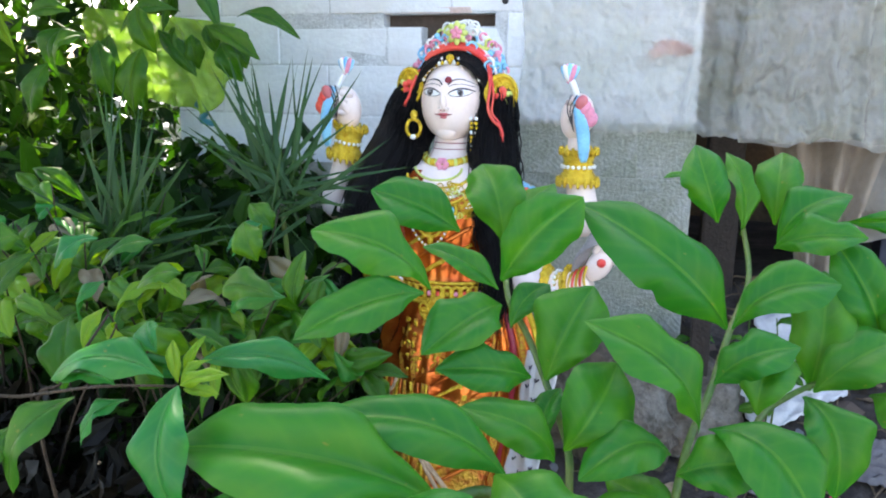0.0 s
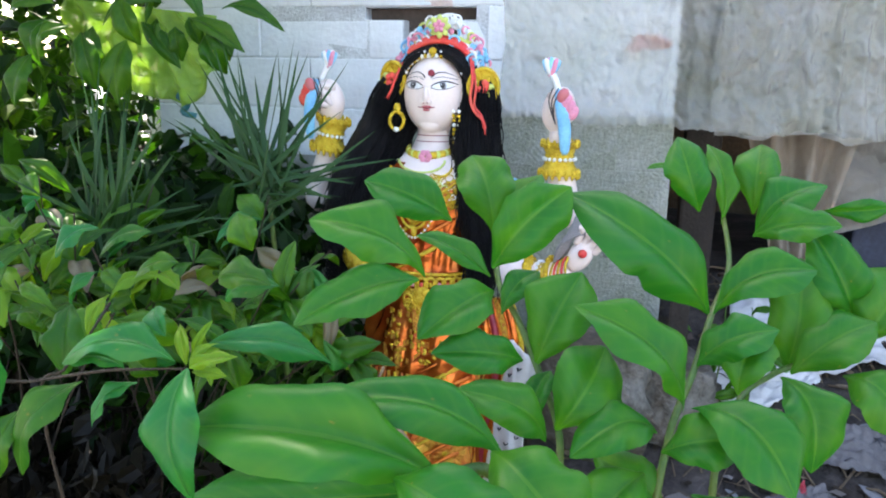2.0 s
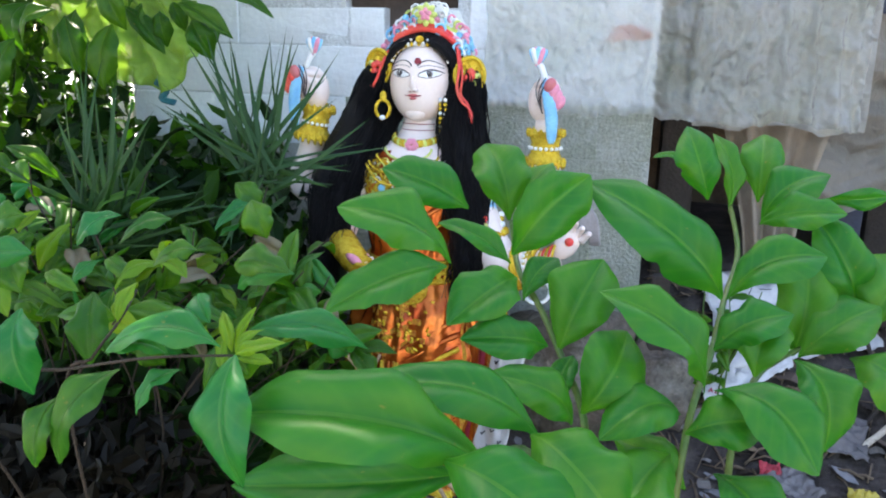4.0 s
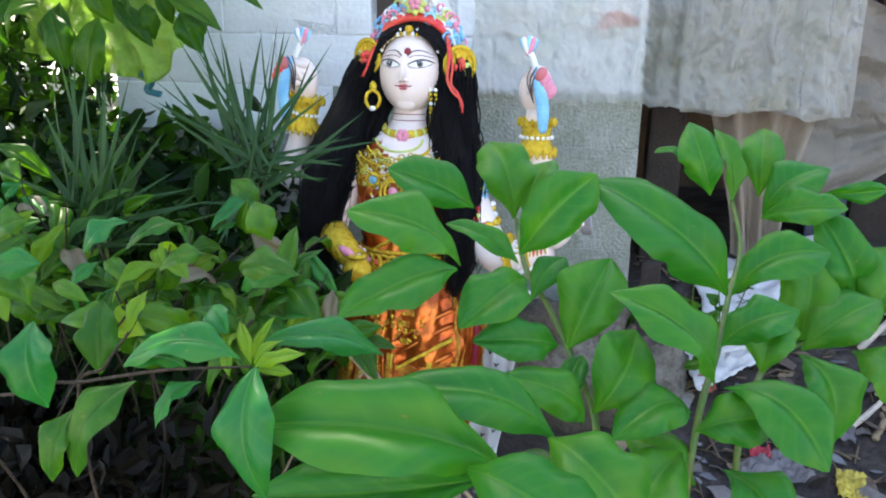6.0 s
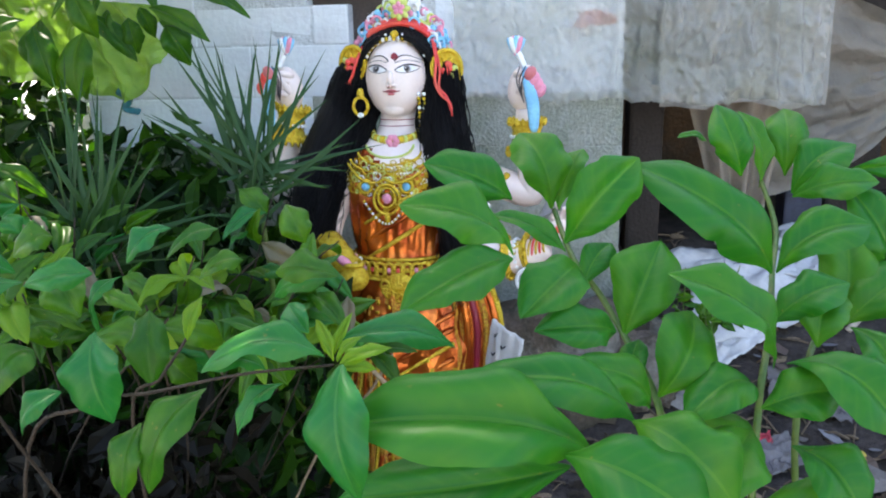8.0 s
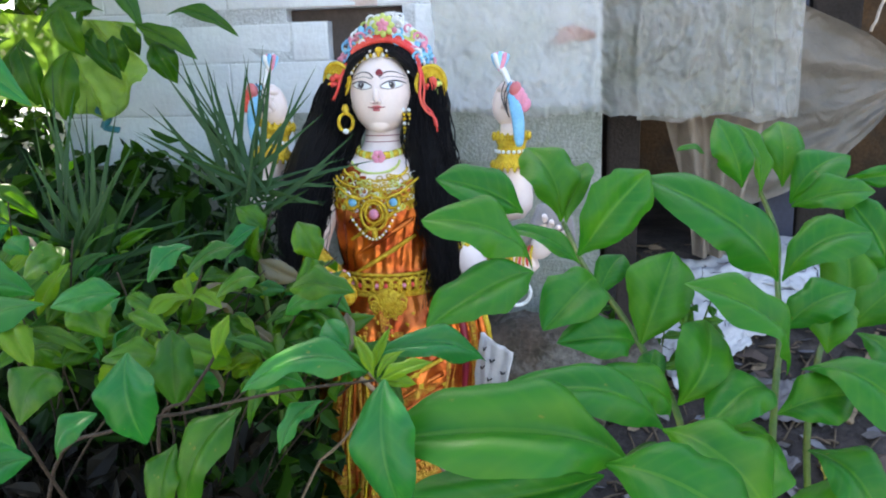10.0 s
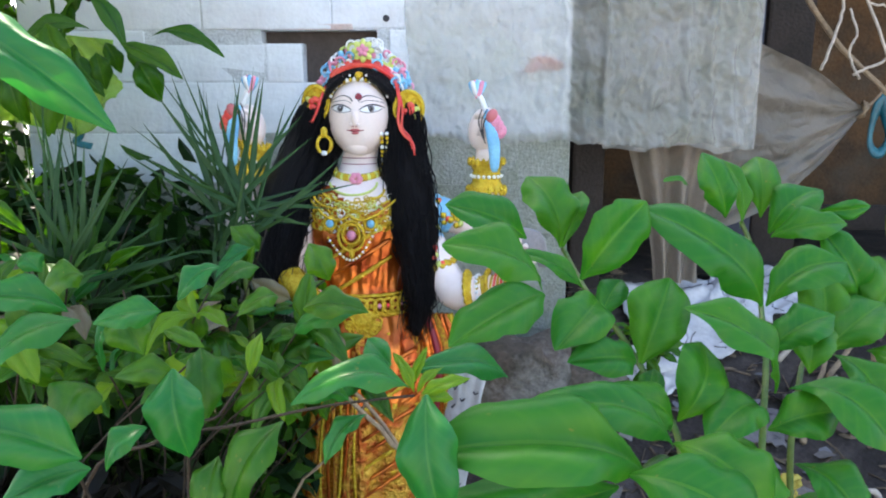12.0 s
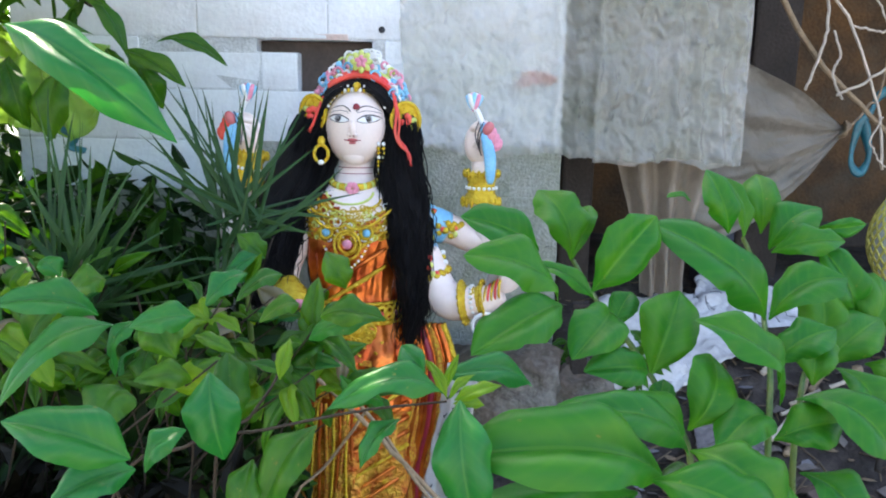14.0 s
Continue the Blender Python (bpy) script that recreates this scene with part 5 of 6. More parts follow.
# broad-leaved plant in front of the statue
ginger = plant_thing("leafy_plant", "broad-leaved green plant with thick pale-veined leaves", "plant", "broad-leaved plants")
stem(ginger, [(0.50, -1.10, 0.09), (0.50, -1.14, 0.45), (0.49, -1.17, 0.72), (0.477, -1.17, 0.855), (0.470, -1.146, 0.897), (0.447, -1.119, 0.936), (0.424, -1.094, 0.969), (0.400, -1.07, 0.996), (0.382, -1.003, 1.026)], 0.0037, 0.0026, M_STEM, 40)
stem(ginger, [(0.477, -1.17, 0.80), (0.46, -1.25, 0.87), (0.438, -1.262, 0.915), (0.414, -1.295, 0.923)], 0.006, 0.004, M_STEM)
add_leaf(ginger, (0.379, -1.003, 1.027), (0.352, -0.978, 1.102), 0.05, 10, "broad")
add_leaf(ginger, (0.386, -0.962, 1.018), (0.405, -0.923, 1.08), 0.036, -20, "broad")
add_leaf(ginger, (0.393, -1.068, 1.008), (0.455, -1.06, 1.081), 0.05, 20, "broad")
add_leaf(ginger, (0.342, -1.026, 1.041), (0.268, -1.05, 1.081), 0.049, -15, "broad")
add_leaf(ginger, (0.351, -1.136, 1.013), (0.279, -1.176, 1.071), 0.051, 15, "broad")
add_leaf(ginger, (0.352, -1.156, 1.016), (0.279, -1.224, 1.002), 0.049, -10, "broad")
add_leaf(ginger, (0.394, -1.08, 1.003), (0.334, -1.091, 1.041), 0.031, 5, "broad")
add_leaf(ginger, (0.404, -1.11, 0.999), (0.367, -1.183, 0.985), 0.043, -20, "broad")
add_leaf(ginger, (0.409, -1.095, 0.974), (0.432, -1.071, 1.012), 0.026, 10, "broad")
add_leaf(ginger, (0.445, -1.118, 0.94), (0.473, -1.095, 1.015), 0.052, 0, "broad")
add_leaf(ginger, (0.437, -1.138, 0.95), (0.38, -1.184, 0.969), 0.036, -15, "broad")
add_leaf(ginger, (0.47, -1.165, 0.905), (0.505, -1.133, 0.965), 0.052, 15, "broad")
add_leaf(ginger, (0.452, -1.148, 0.901), (0.455, -1.127, 0.939), 0.023, 0, "broad")
add_leaf(ginger, (0.463, -1.168, 0.896), (0.412, -1.205, 0.949), 0.037, 0, "broad")
add_leaf(ginger, (0.446, -1.249, 0.92), (0.338, -1.294, 0.978), 0.049, 12, "broad")
add_leaf(ginger, (0.415, -1.295, 0.921), (0.278, -1.356, 0.978), 0.059, -5, "broad")
add_leaf(ginger, (0.441, -1.267, 0.933), (0.505, -1.305, 0.906), 0.056, -15, "broad")
add_leaf(ginger, (0.396, -1.335, 0.942), (0.476, -1.368, 0.923), 0.052, 5, "broad")
add_leaf(ginger, (0.4, -1.281, 0.904), (0.27, -1.352, 0.915), 0.043, -20, "broad")
add_leaf(ginger, (0.547, -1.151, 0.909), (0.494, -1.2, 0.916), 0.041, 0, "broad")
add_leaf(ginger, (0.465, -1.287, 0.922), (0.441, -1.326, 0.904), 0.039, 0, "broad")
ginger_b = plant_thing("leafy_plant", "tall broad-leaved green plant with leaves set in a spiral", "plant", "broad-leaved plants")
stem(ginger_b, [(0.60, -1.05, 0.09), (0.57, -1.12, 0.5), (0.55, -1.16, 0.78), (0.556, -1.131, 0.89), (0.574, -1.076, 0.935), (0.588, -1.014, 0.968), (0.604, -0.951, 1.0), (0.598, -0.901, 1.04)], 0.0037, 0.0026, M_STEM, 40)
add_leaf(ginger_b, (0.573, -0.923, 1.048), (0.551, -0.92, 1.119), 0.04, 5, "broad")
add_leaf(ginger_b, (0.629, -0.874, 1.041), (0.633, -0.845, 1.114), 0.04, -10, "broad")
add_leaf(ginger_b, (0.596, -0.903, 1.033), (0.585, -0.874, 1.112), 0.027, 20, "broad")
add_leaf(ginger_b, (0.585, -1.024, 0.972), (0.474, -1.047, 1.081), 0.070, -6, "broad", loose=0.05)
add_leaf(ginger_b, (0.631, -0.899, 1.026), (0.683, -0.896, 1.083), 0.045, -10, "broad")
add_leaf(ginger_b, (0.626, -0.92, 1.026), (0.693, -0.944, 1.051), 0.036, 10, "broad")
add_leaf(ginger_b, (0.697, -0.861, 1.047), (0.757, -0.871, 1.054), 0.02, 60, "broad")
add_leaf(ginger_b, (0.589, -1.024, 0.972), (0.661, -1.019, 1.025), 0.051, -8, "broad")
add_leaf(ginger_b, (0.566, -1.125, 0.917), (0.496, -1.145, 1.007), 0.05, 14, "broad")
add_leaf(ginger_b, (0.576, -1.076, 0.94), (0.63, -1.077, 0.982), 0.04, 0, "broad")
add_leaf(ginger_b, (0.609, -1.095, 0.926), (0.625, -1.07, 0.973), 0.041, -12, "broad")
add_leaf(ginger_b, (0.552, -0.837, 1.074), (0.52, -0.85, 1.084), 0.021, 20, "broad")
add_leaf(ginger_b, (0.552, -1.154, 0.894), (0.607, -1.16, 0.917), 0.038, 10, "broad")
add_leaf(ginger_b, (0.572, -1.142, 0.929), (0.64, -1.197, 0.911), 0.057, -14, "broad")
add_leaf(ginger_b, (0.54, -1.178, 0.887), (0.501, -1.243, 0.865), 0.047, 10, "broad")
add_leaf(ginger_b, (0.577, -1.157, 0.864), (0.621, -1.199, 0.837), 0.049, -10, "broad")
for base, tip, wide in (((0.553, -1.155, 0.80), (0.625, -1.175, 0.815), 0.046), ((0.556, -1.15, 0.76), (0.500, -1.20, 0.775), 0.044), ((0.560, -1.14, 0.72), (0.640, -1.17, 0.735), 0.05), ((0.558, -1.145, 0.84), (0.505, -1.135, 0.875), 0.036)):
    add_leaf(ginger_b, base, tip, wide, 0, "broad")
ginger_c = plant_thing("leafy_plant", "broad-leaved green plant leaning over the path", "plant", "broad-leaved plants")
stem(ginger_c, [(0.72, -1.0, 0.09), (0.66, -1.06, 0.5), (0.60, -1.10, 0.80), (0.61, -1.07, 0.90), (0.645, -1.004, 0.912), (0.695, -0.963, 0.924)], 0.0037, 0.0026, M_STEM, 40)
add_leaf(ginger_c, (0.723, -0.927, 0.946), (0.685, -0.94, 1.038), 0.048, 8, "broad")
add_leaf(ginger_c, (0.662, -0.977, 0.907), (0.668, -0.952, 1.01), 0.051, -8, "broad")
add_leaf(ginger_c, (0.663, -0.997, 0.914), (0.727, -0.985, 0.969), 0.047, 10, "broad")
add_leaf(ginger_c, (0.645, -1.063, 0.934), (0.673, -1.108, 0.883), 0.049, 0, "broad")
add_leaf(ginger_c, (0.723, -0.951, 0.934), (0.757, -0.924, 1.005), 0.052, 5, "broad")
add_leaf(ginger_c, (0.706, -1.003, 0.92), (0.752, -1.038, 0.892), 0.057, 0, "broad")

# glossy shrub branch close to the camera
shrub = plant_thing("glossy_shrub", "shrub with glossy bluish-green leaves and yellow-green shoots", "shrub")
stem(shrub, [(-0.15, -1.15, 0.09), (-0.10, -1.22, 0.5), (0.0, -1.30, 0.88), (0.074, -1.323, 0.950), (0.13, -1.331, 0.967), (0.196, -1.336, 0.985), (0.255, -1.334, 0.993)], 0.0018, 0.0008, M_TWIG, 40)
add_leaf(shrub, (0.264, -1.346, 0.999), (0.276, -1.379, 0.926), 0.035, 8, "gloss", loose=0.05)
add_leaf(shrub, (0.253, -1.344, 1.002), (0.184, -1.363, 1.011), 0.029, 14, "gloss")
add_leaf(shrub, (0.25, -1.303, 0.998), (0.325, -1.262, 0.987), 0.025, -8, "gloss")
add_leaf(shrub, (0.225, -1.343, 0.983), (0.198, -1.363, 0.961), 0.016, 10, "gloss")
add_leaf(shrub, (0.24, -1.333, 1.013), (0.222, -1.321, 1.028), 0.016, -20, "gloss")
add_leaf(shrub, (0.214, -1.342, 0.991), (0.181, -1.356, 1.001), 0.021, 20, "gloss")
add_leaf(shrub, (0.255, -1.334, 0.995), (0.241, -1.32, 1.019), 0.008, 10, "young")
add_leaf(shrub, (0.257, -1.334, 0.995), (0.272, -1.327, 1.012), 0.007, -10, "young")
add_leaf(shrub, (0.26, -1.339, 0.996), (0.291, -1.336, 1.008), 0.01, 0, "young")
add_leaf(shrub, (0.252, -1.325, 0.995), (0.262, -1.316, 1.021), 0.006, 0, "young")
add_leaf(shrub, (0.259, -1.335, 0.992), (0.281, -1.331, 0.992), 0.008, 0, "young")
add_leaf(shrub, (0.127, -1.275, 0.982), (0.131, -1.257, 1.011), 0.011, 0, "young")
bush = plant_thing("leafy_shrub", "dense dark-green shrub with some torn yellowing leaves", "shrub")
stem(bush, [(0.02, -1.10, 0.09), (0.05, -1.20, 0.6), (0.074, -1.272, 0.905), (0.104, -1.276, 0.952), (0.122, -1.266, 0.98), (0.121, -1.241, 0.997)], 0.0016, 0.001, M_TWIG, 30)
stem(bush, [(-0.02, -1.08, 0.09), (0.0, -1.22, 0.7), (0.02, -1.33, 0.93), (0.03, -1.38, 1.0)], 0.0016, 0.001, M_TWIG, 24)
add_leaf(bush, (0.165, -1.325, 0.969), (0.129, -1.364, 0.918), 0.031, 8, "shrub", loose=0.05)
add_leaf(bush, (0.092, -1.328, 1.006), (0.106, -1.349, 0.952), 0.034, 0, "gloss", loose=0.05)
add_leaf(bush, (0.052, -1.284, 1.0), (0.027, -1.269, 1.034), 0.03, 0, "shrub")
add_leaf(bush, (0.074, -1.231, 0.988), (0.085, -1.262, 0.939), 0.029, 0, "shrub")
add_leaf(bush, (0.103, -1.161, 1.038), (0.068, -1.191, 1.026), 0.022, 10, "shrub")
add_leaf(bush, (0.123, -1.337, 0.948), (0.119, -1.367, 0.912), 0.022, 0, "shrub")
add_leaf(bush, (0.061, -1.268, 1.013), (0.093, -1.275, 1.006), 0.012, 0, "shrub")
add_leaf(bush, (0.143, -1.059, 1.002), (0.123, -1.053, 1.04), 0.029, 0, "shrub")
add_leaf(bush, (0.19, -1.108, 0.983), (0.122, -1.097, 0.989), 0.031, 0, "shrub")
add_leaf(bush, (0.112, -1.137, 1.005), (0.082, -1.163, 1.001), 0.025, 10, "shrub")
add_leaf(bush, (-0.067, -1.141, 1.024), (-0.091, -1.167, 1.019), 0.03, 0, "shrub")
add_leaf(bush, (0.019, -1.295, 0.978), (0.01, -1.331, 0.963), 0.035, 0, "shrub")
add_leaf(bush, (0.076, -1.419, 0.986), (0.014, -1.436, 1.017), 0.035, 0, "gloss")
add_leaf(bush, (-0.02, -1.253, 1.022), (-0.078, -1.29, 1.047), 0.032, 0, "gloss")
add_leaf(bush, (-0.0, -1.272, 1.021), (-0.056, -1.34, 0.993), 0.039, 10, "gloss")
add_leaf(bush, (0.069, -1.288, 1.034), (0.03, -1.31, 1.035), 0.024, 0, "gloss")
add_leaf(bush, (0.084, -1.204, 1.048), (0.054, -1.228, 1.031), 0.024, 0, "gloss")
add_leaf(bush, (0.071, -1.402, 0.971), (0.033, -1.434, 0.967), 0.026, 0, "gloss")
add_leaf(bush, (0.086, -1.359, 0.978), (0.06, -1.374, 0.957), 0.02, 0, "gloss")
add_leaf(bush, (0.17, -1.054, 0.966), (0.1, -1.058, 0.953), 0.029, 0, "gloss")
add_leaf(bush, (-0.129, -1.104, 1.017), (-0.151, -1.101, 1.036), 0.022, 0, "gloss")
random.seed(31)
CLUMPS = [(random.uniform(-0.60, -0.08), random.uniform(-0.86, -0.72), 0.09) for k in range(7)]
for k in range(120):
    a = CLUMPS[k % 7]
    top = Vector((random.uniform(-0.72, 0.15), random.uniform(-1.30, -0.68), random.uniform(0.72, 1.03)))
    if top.z < 0.95 - 0.45 * (top.y + 1.15) or top.z > 1.02 - 0.45 * max(top.x + 0.02, 0):
        continue
    mid = Vector(a).lerp(top, 0.55) + Vector((random.uniform(-0.05, 0.05), 0.06, 0.10))
    stem(bush, [a, mid, top], 0.0022, 0.0010, M_TWIG, 12, "twig")
    run = curve_points([a, mid, top], 12)
    for q in range(8):
        p = run[int(random.uniform(0.74, 1.0) * 11)]
        if p.z < 0.92 - 0.45 * (p.y + 1.15):
            continue
        d = Vector((random.uniform(-1, 1), random.uniform(-1, 0.7), random.uniform(-0.7, 0.6))).normalized() * random.uniform(0.045, 0.085)
        add_leaf(bush, p, p + d, random.uniform(0.018, 0.034), random.uniform(-40, 40), random.choice(("shrub",) * 8 + ("young",) * 3 + ("tree",) * 6 + ("gloss", "gloss", "dry")), loose=0.6)


def foliage(name, label, cat, lo, hi, count, size, mats, seed, keep=lambda p: True):
    """A mass of small folded leaves, too many to count."""
    rng = np.random.default_rng(seed)
    verts, faces, slots = [], [], []
    lo, hi = np.array(lo), np.array(hi)
    while len(slots) < count * 4:
        p = lo + (hi - lo) * rng.random(3)
        if not keep(p):
            continue
        d = rng.normal(size=3) + (0, -0.2, -0.35)
        d /= np.linalg.norm(d)
        e = np.cross(d, rng.normal(size=3))
        e /= np.linalg.norm(e)
        up = np.cross(d, e)
        ln = size * rng.uniform(0.6, 1.3)
        w = ln * rng.uniform(0.18, 0.26)
        n = len(verts)
        for q in (0 * d, 0.35 * ln * d + w * e + 0.12 * ln * up, 0.75 * ln * d + 0.7 * w * e + 0.05 * ln * up, ln * d - 0.1 * ln * up, 0.75 * ln * d - 0.7 * w * e + 0.05 * ln * up, 0.35 * ln * d - w * e + 0.12 * ln * up, 0.55 * ln * d):
            verts.append(p + q)
        faces += [(n, n + 1, n + 6), (n + 1, n + 2, n + 3, n + 6), (n + 6, n + 3, n + 4, n + 5), (n, n + 6, n + 5)]
        slots += [int(rng.integers(len(mats)))] * 4
    me = bpy.data.meshes.new(name)
    me.from_pydata([tuple(v) for v in verts], [], faces)
    for m in mats:
        me.materials.append(m)
    me.polygons.foreach_set("material_index", slots)
    me.update()
    return tagged(new(name, me), label, cat, kind="stuff")


def plain_leaf(name, a, b, glow):
    m = material(name, a, 0.45, 0, 0.3, 6, 60, 0.1, tint=b)
    n, l = m.node_tree.nodes, m.node_tree.links
    n["Principled BSDF"].inputs["Specular IOR Level"].default_value = 0.12
    tr, sh = n.new("ShaderNodeBsdfTranslucent"), n.new("ShaderNodeMixShader")
    tr.inputs[0].default_value = (a[0] * 2.4, a[1] * 2.2, a[2], 1)
    sh.inputs[0].default_value = glow
    l.new(n["Principled BSDF"].outputs[0], sh.inputs[1])
    l.new(tr.outputs[0], sh.inputs[2])
    l.new(sh.outputs[0], n["Material Output"].inputs[0])
    return m


# M_F1 green is lowered to put deep shade into the undergrowth colour
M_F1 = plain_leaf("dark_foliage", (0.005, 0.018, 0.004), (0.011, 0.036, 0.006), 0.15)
# near-black leaf colour stands in for the deep shade under the shrub
M_SHADED = plain_leaf("shaded_foliage", (0.007, 0.006, 0.004), (0.012, 0.009, 0.005), 0.1)
M_F2 = plain_leaf("mid_foliage", (0.015, 0.062, 0.004), (0.034, 0.09, 0.006), 0.3)
M_F3 = plain_leaf("bright_foliage", (0.035, 0.10, 0.006), (0.06, 0.125, 0.008), 0.35)
foliage("undergrowth", "dense undergrowth beneath the palms, coloured dark for shade", "undergrowth", (-0.95, -0.85, 0.1), (-0.06, -0.25, 1.0), 3200, 0.075, [M_F1, M_F1, M_F2], 1, lambda p: p[2] < 0.93 - 0.35 * max(p[0] + 0.35, 0) / 0.3 + 0.1 * fbm(p[0] * 5, p[1] * 5))
foliage("undergrowth", "dense leaves growing against the wall, coloured dark for shade", "undergrowth", (-1.35, -0.4, 0.1), (-0.30, 0.42, 1.03), 4200, 0.08, [M_F1, M_F1, M_F2], 5, lambda p: p[2] < 0.99 - 0.5 * max(p[0] + 0.62, 0) + 0.1 * fbm(p[0] * 6, p[1] * 6))
# shade is put into the leaf colour of this low mass
foliage("low_growth", "low leaves under the shrub, coloured near black for deep shade", "undergrowth", (-0.75, -1.2, 0.08), (-0.02, -0.8, 0.70), 4600, 0.05, [M_SHADED], 8)
foliage("hedge", "tangled green hedge beside the house", "hedge", (-3.2, -0.2, 0.05), (-1.0, 1.5, 2.3), 12000, 0.085, [M_F1, M_F2, M_F2, M_F3], 2, lambda p: fbm(p[0] * 2.4, p[1] * 2.4, p[2] * 2.4) > -0.3 and (p[0] < -1.2 or p[1] < 0.45))
# leaves above the view, added to cut sky light on the shrubs
foliage("shade_canopy", "unseen leafy canopy added to block sky light over the shrubs", "foliage", (-2.2, -1.3, 1.5), (-0.25, 0.3, 2.3), 3600, 0.09, [M_F2, M_F2, M_F3, M_F1], 3, lambda p: fbm(p[0] * 2.4, p[1] * 2.4, p[2] * 2.4) > -0.1)
near_shrub = plant_thing("overhanging_shrub", "bluish-green leaf on a thin branch close to the path", "shrub")
stem(near_shrub, [(-0.55, -1.35, 0.09), (-0.42, -1.42, 0.7), (-0.25, -1.42, 1.15), (-0.10, -1.41, 1.33), (0.005, -1.40, 1.322)], 0.006, 0.002, M_TWIG, 30)
add_leaf(near_shrub, (0.01, -1.396, 1.228), (0.11, -1.423, 1.177), 0.029, 35, "gloss", Vector((0.1, -0.15, 1.0)))

# palm tufts
def palm(label, base, tips, seed):
    p = plant_thing("palm", label, "palm", "palm tufts")
    random.seed(seed)
    stem(p, [(base[0], base[1] + 0.06, 0.09), (base[0] + 0.01, base[1] + 0.04, base[2] * 0.6), (base[0], base[1] + 0.01, base[2] - 0.04)], 0.007, 0.004, M_STEM, 14)
    for t in tips:
        o = Vector((random.uniform(-0.03, 0.03), random.uniform(-0.02, 0.02), random.uniform(-0.05, 0.01)))
        add_leaf(p, Vector(base) + o, t, 0.0105, random.uniform(-30, 30), "palm", Vector((0.1, -0.8, 0.4)), "blade")
    for k in range(len(tips) * 2):
        t = Vector(random.choice(tips)) - Vector(base)
        t = Vector((t.x + random.uniform(-0.05, 0.05), t.y + random.uniform(-0.12, 0.12), t.z + random.uniform(-0.05, 0.03))) * random.uniform(0.8, 1.15)
        o = Vector((random.uniform(-0.05, 0.05), random.uniform(-0.04, 0.04), random.uniform(-0.08, 0.0)))
        add_leaf(p, Vector(base) + o, Vector(base) + t, random.uniform(0.005, 0.008), random.uniform(-50, 50), "palm", Vector((0.1, -0.8, 0.4)), "blade")
    return p


palm("young fan palm with stiff dark-green pointed blades", (-0.109, -0.581, 1.005), [(-0.249, -0.559, 1.199), (-0.217, -0.547, 1.221), (-0.176, -0.543, 1.212), (-0.143, -0.546, 1.174), (-0.109, -0.533, 1.21), (-0.071, -0.525, 1.216), (-0.008, -0.529, 1.154), (0.01, -0.536, 1.118), (0.031, -0.55, 1.047), (0.043, -0.56, 1.002), (0.012, -0.572, 0.972), (-0.261, -0.574, 1.142), (-0.278, -0.589, 1.099), (-0.13, -0.616, 0.891), (-0.098, -0.614, 0.881), (-0.149, -0.613, 0.918)], 6)
palm("fan palm tuft with stiff dark-green pointed blades", (-0.313, -0.716, 0.942), [(-0.366, -0.677, 1.162), (-0.332, -0.674, 1.171), (-0.264, -0.677, 1.143), (-0.41, -0.693, 1.082), (-0.233, -0.686, 1.094), (-0.301, -0.683, 1.118), (-0.417, -0.706, 1.015), (-0.18, -0.701, 1.003), (-0.198, -0.691, 1.061), (-0.12, -0.70, 0.96)], 9)

# tree branches hanging in from above
tree = plant_thing("tree", "small tree with drooping light-green leaves", "tree")
stem(tree, [(-1.80, 0.0, 0.09), (-1.76, -0.02, 0.7), (-1.70, -0.06, 1.3), (-1.55, -0.12, 1.95)], 0.035, 0.018, M_TWIG, 24, "trunk")
random.seed(17)
limbs = [[(-1.70, -0.06, 1.36), (-1.39, -0.18, 1.52), (-1.01, -0.27, 1.56), (-0.68, -0.27, 1.47), (-0.50, -0.24, 1.37)], [(-1.72, -0.04, 1.10), (-1.43, -0.21, 1.28), (-1.10, -0.36, 1.35), (-0.86, -0.42, 1.33)], [(-1.62, -0.09, 1.72), (-1.31, -0.12, 1.70), (-0.94, -0.15, 1.66), (-0.64, -0.15, 1.54)], [(-1.75, -0.02, 0.85), (-1.54, -0.12, 0.98), (-1.34, -0.18, 1.03), (-1.16, -0.24, 1.06)]]
for pts in limbs:
    stem(tree, pts, 0.010, 0.003, M_TWIG, 20, "limb")
    run = curve_points(pts, 30)
    for k in range(64):
        p = run[random.randrange(6, 30)]
        d = Vector((random.uniform(-0.7, 0.9), random.uniform(-0.8, 0.5), random.uniform(-0.9, 0.35))).normalized() * random.uniform(0.08, 0.15)
        add_leaf(tree, p + 0.03 * Vector((random.uniform(-1, 1), random.uniform(-1, 1), random.uniform(-1, 1))), p + d, random.uniform(0.024, 0.040), random.uniform(-40, 40), random.choice(("tree", "tree", "tree", "young", "shrub")), loose=0.5)
add_leaf(tree, (-0.334, -0.334, 1.296), (-0.2, -0.33, 1.272), 0.033, 0, "tree")
add_leaf(tree, (-0.389, -0.356, 1.278), (-0.269, -0.363, 1.225), 0.039, 0, "tree")
add_leaf(tree, (-0.36, -0.355, 1.246), (-0.316, -0.355, 1.177), 0.048, 0, "tree")
add_leaf(tree, (-0.454, -0.469, 1.232), (-0.47, -0.5, 1.117), 0.064, 0, "tree")
add_leaf(tree, (-0.535, -0.492, 1.245), (-0.506, -0.507, 1.143), 0.045, 0, "tree")
add_leaf(tree, (-0.497, -0.559, 1.251), (-0.559, -0.592, 1.197), 0.043, 0, "tree")
add_leaf(tree, (-0.47, -0.457, 1.308), (-0.434, -0.463, 1.225), 0.045, 0, "tree")
add_leaf(tree, (-0.439, -0.367, 1.305), (-0.563, -0.412, 1.281), 0.040, 0, "tree")
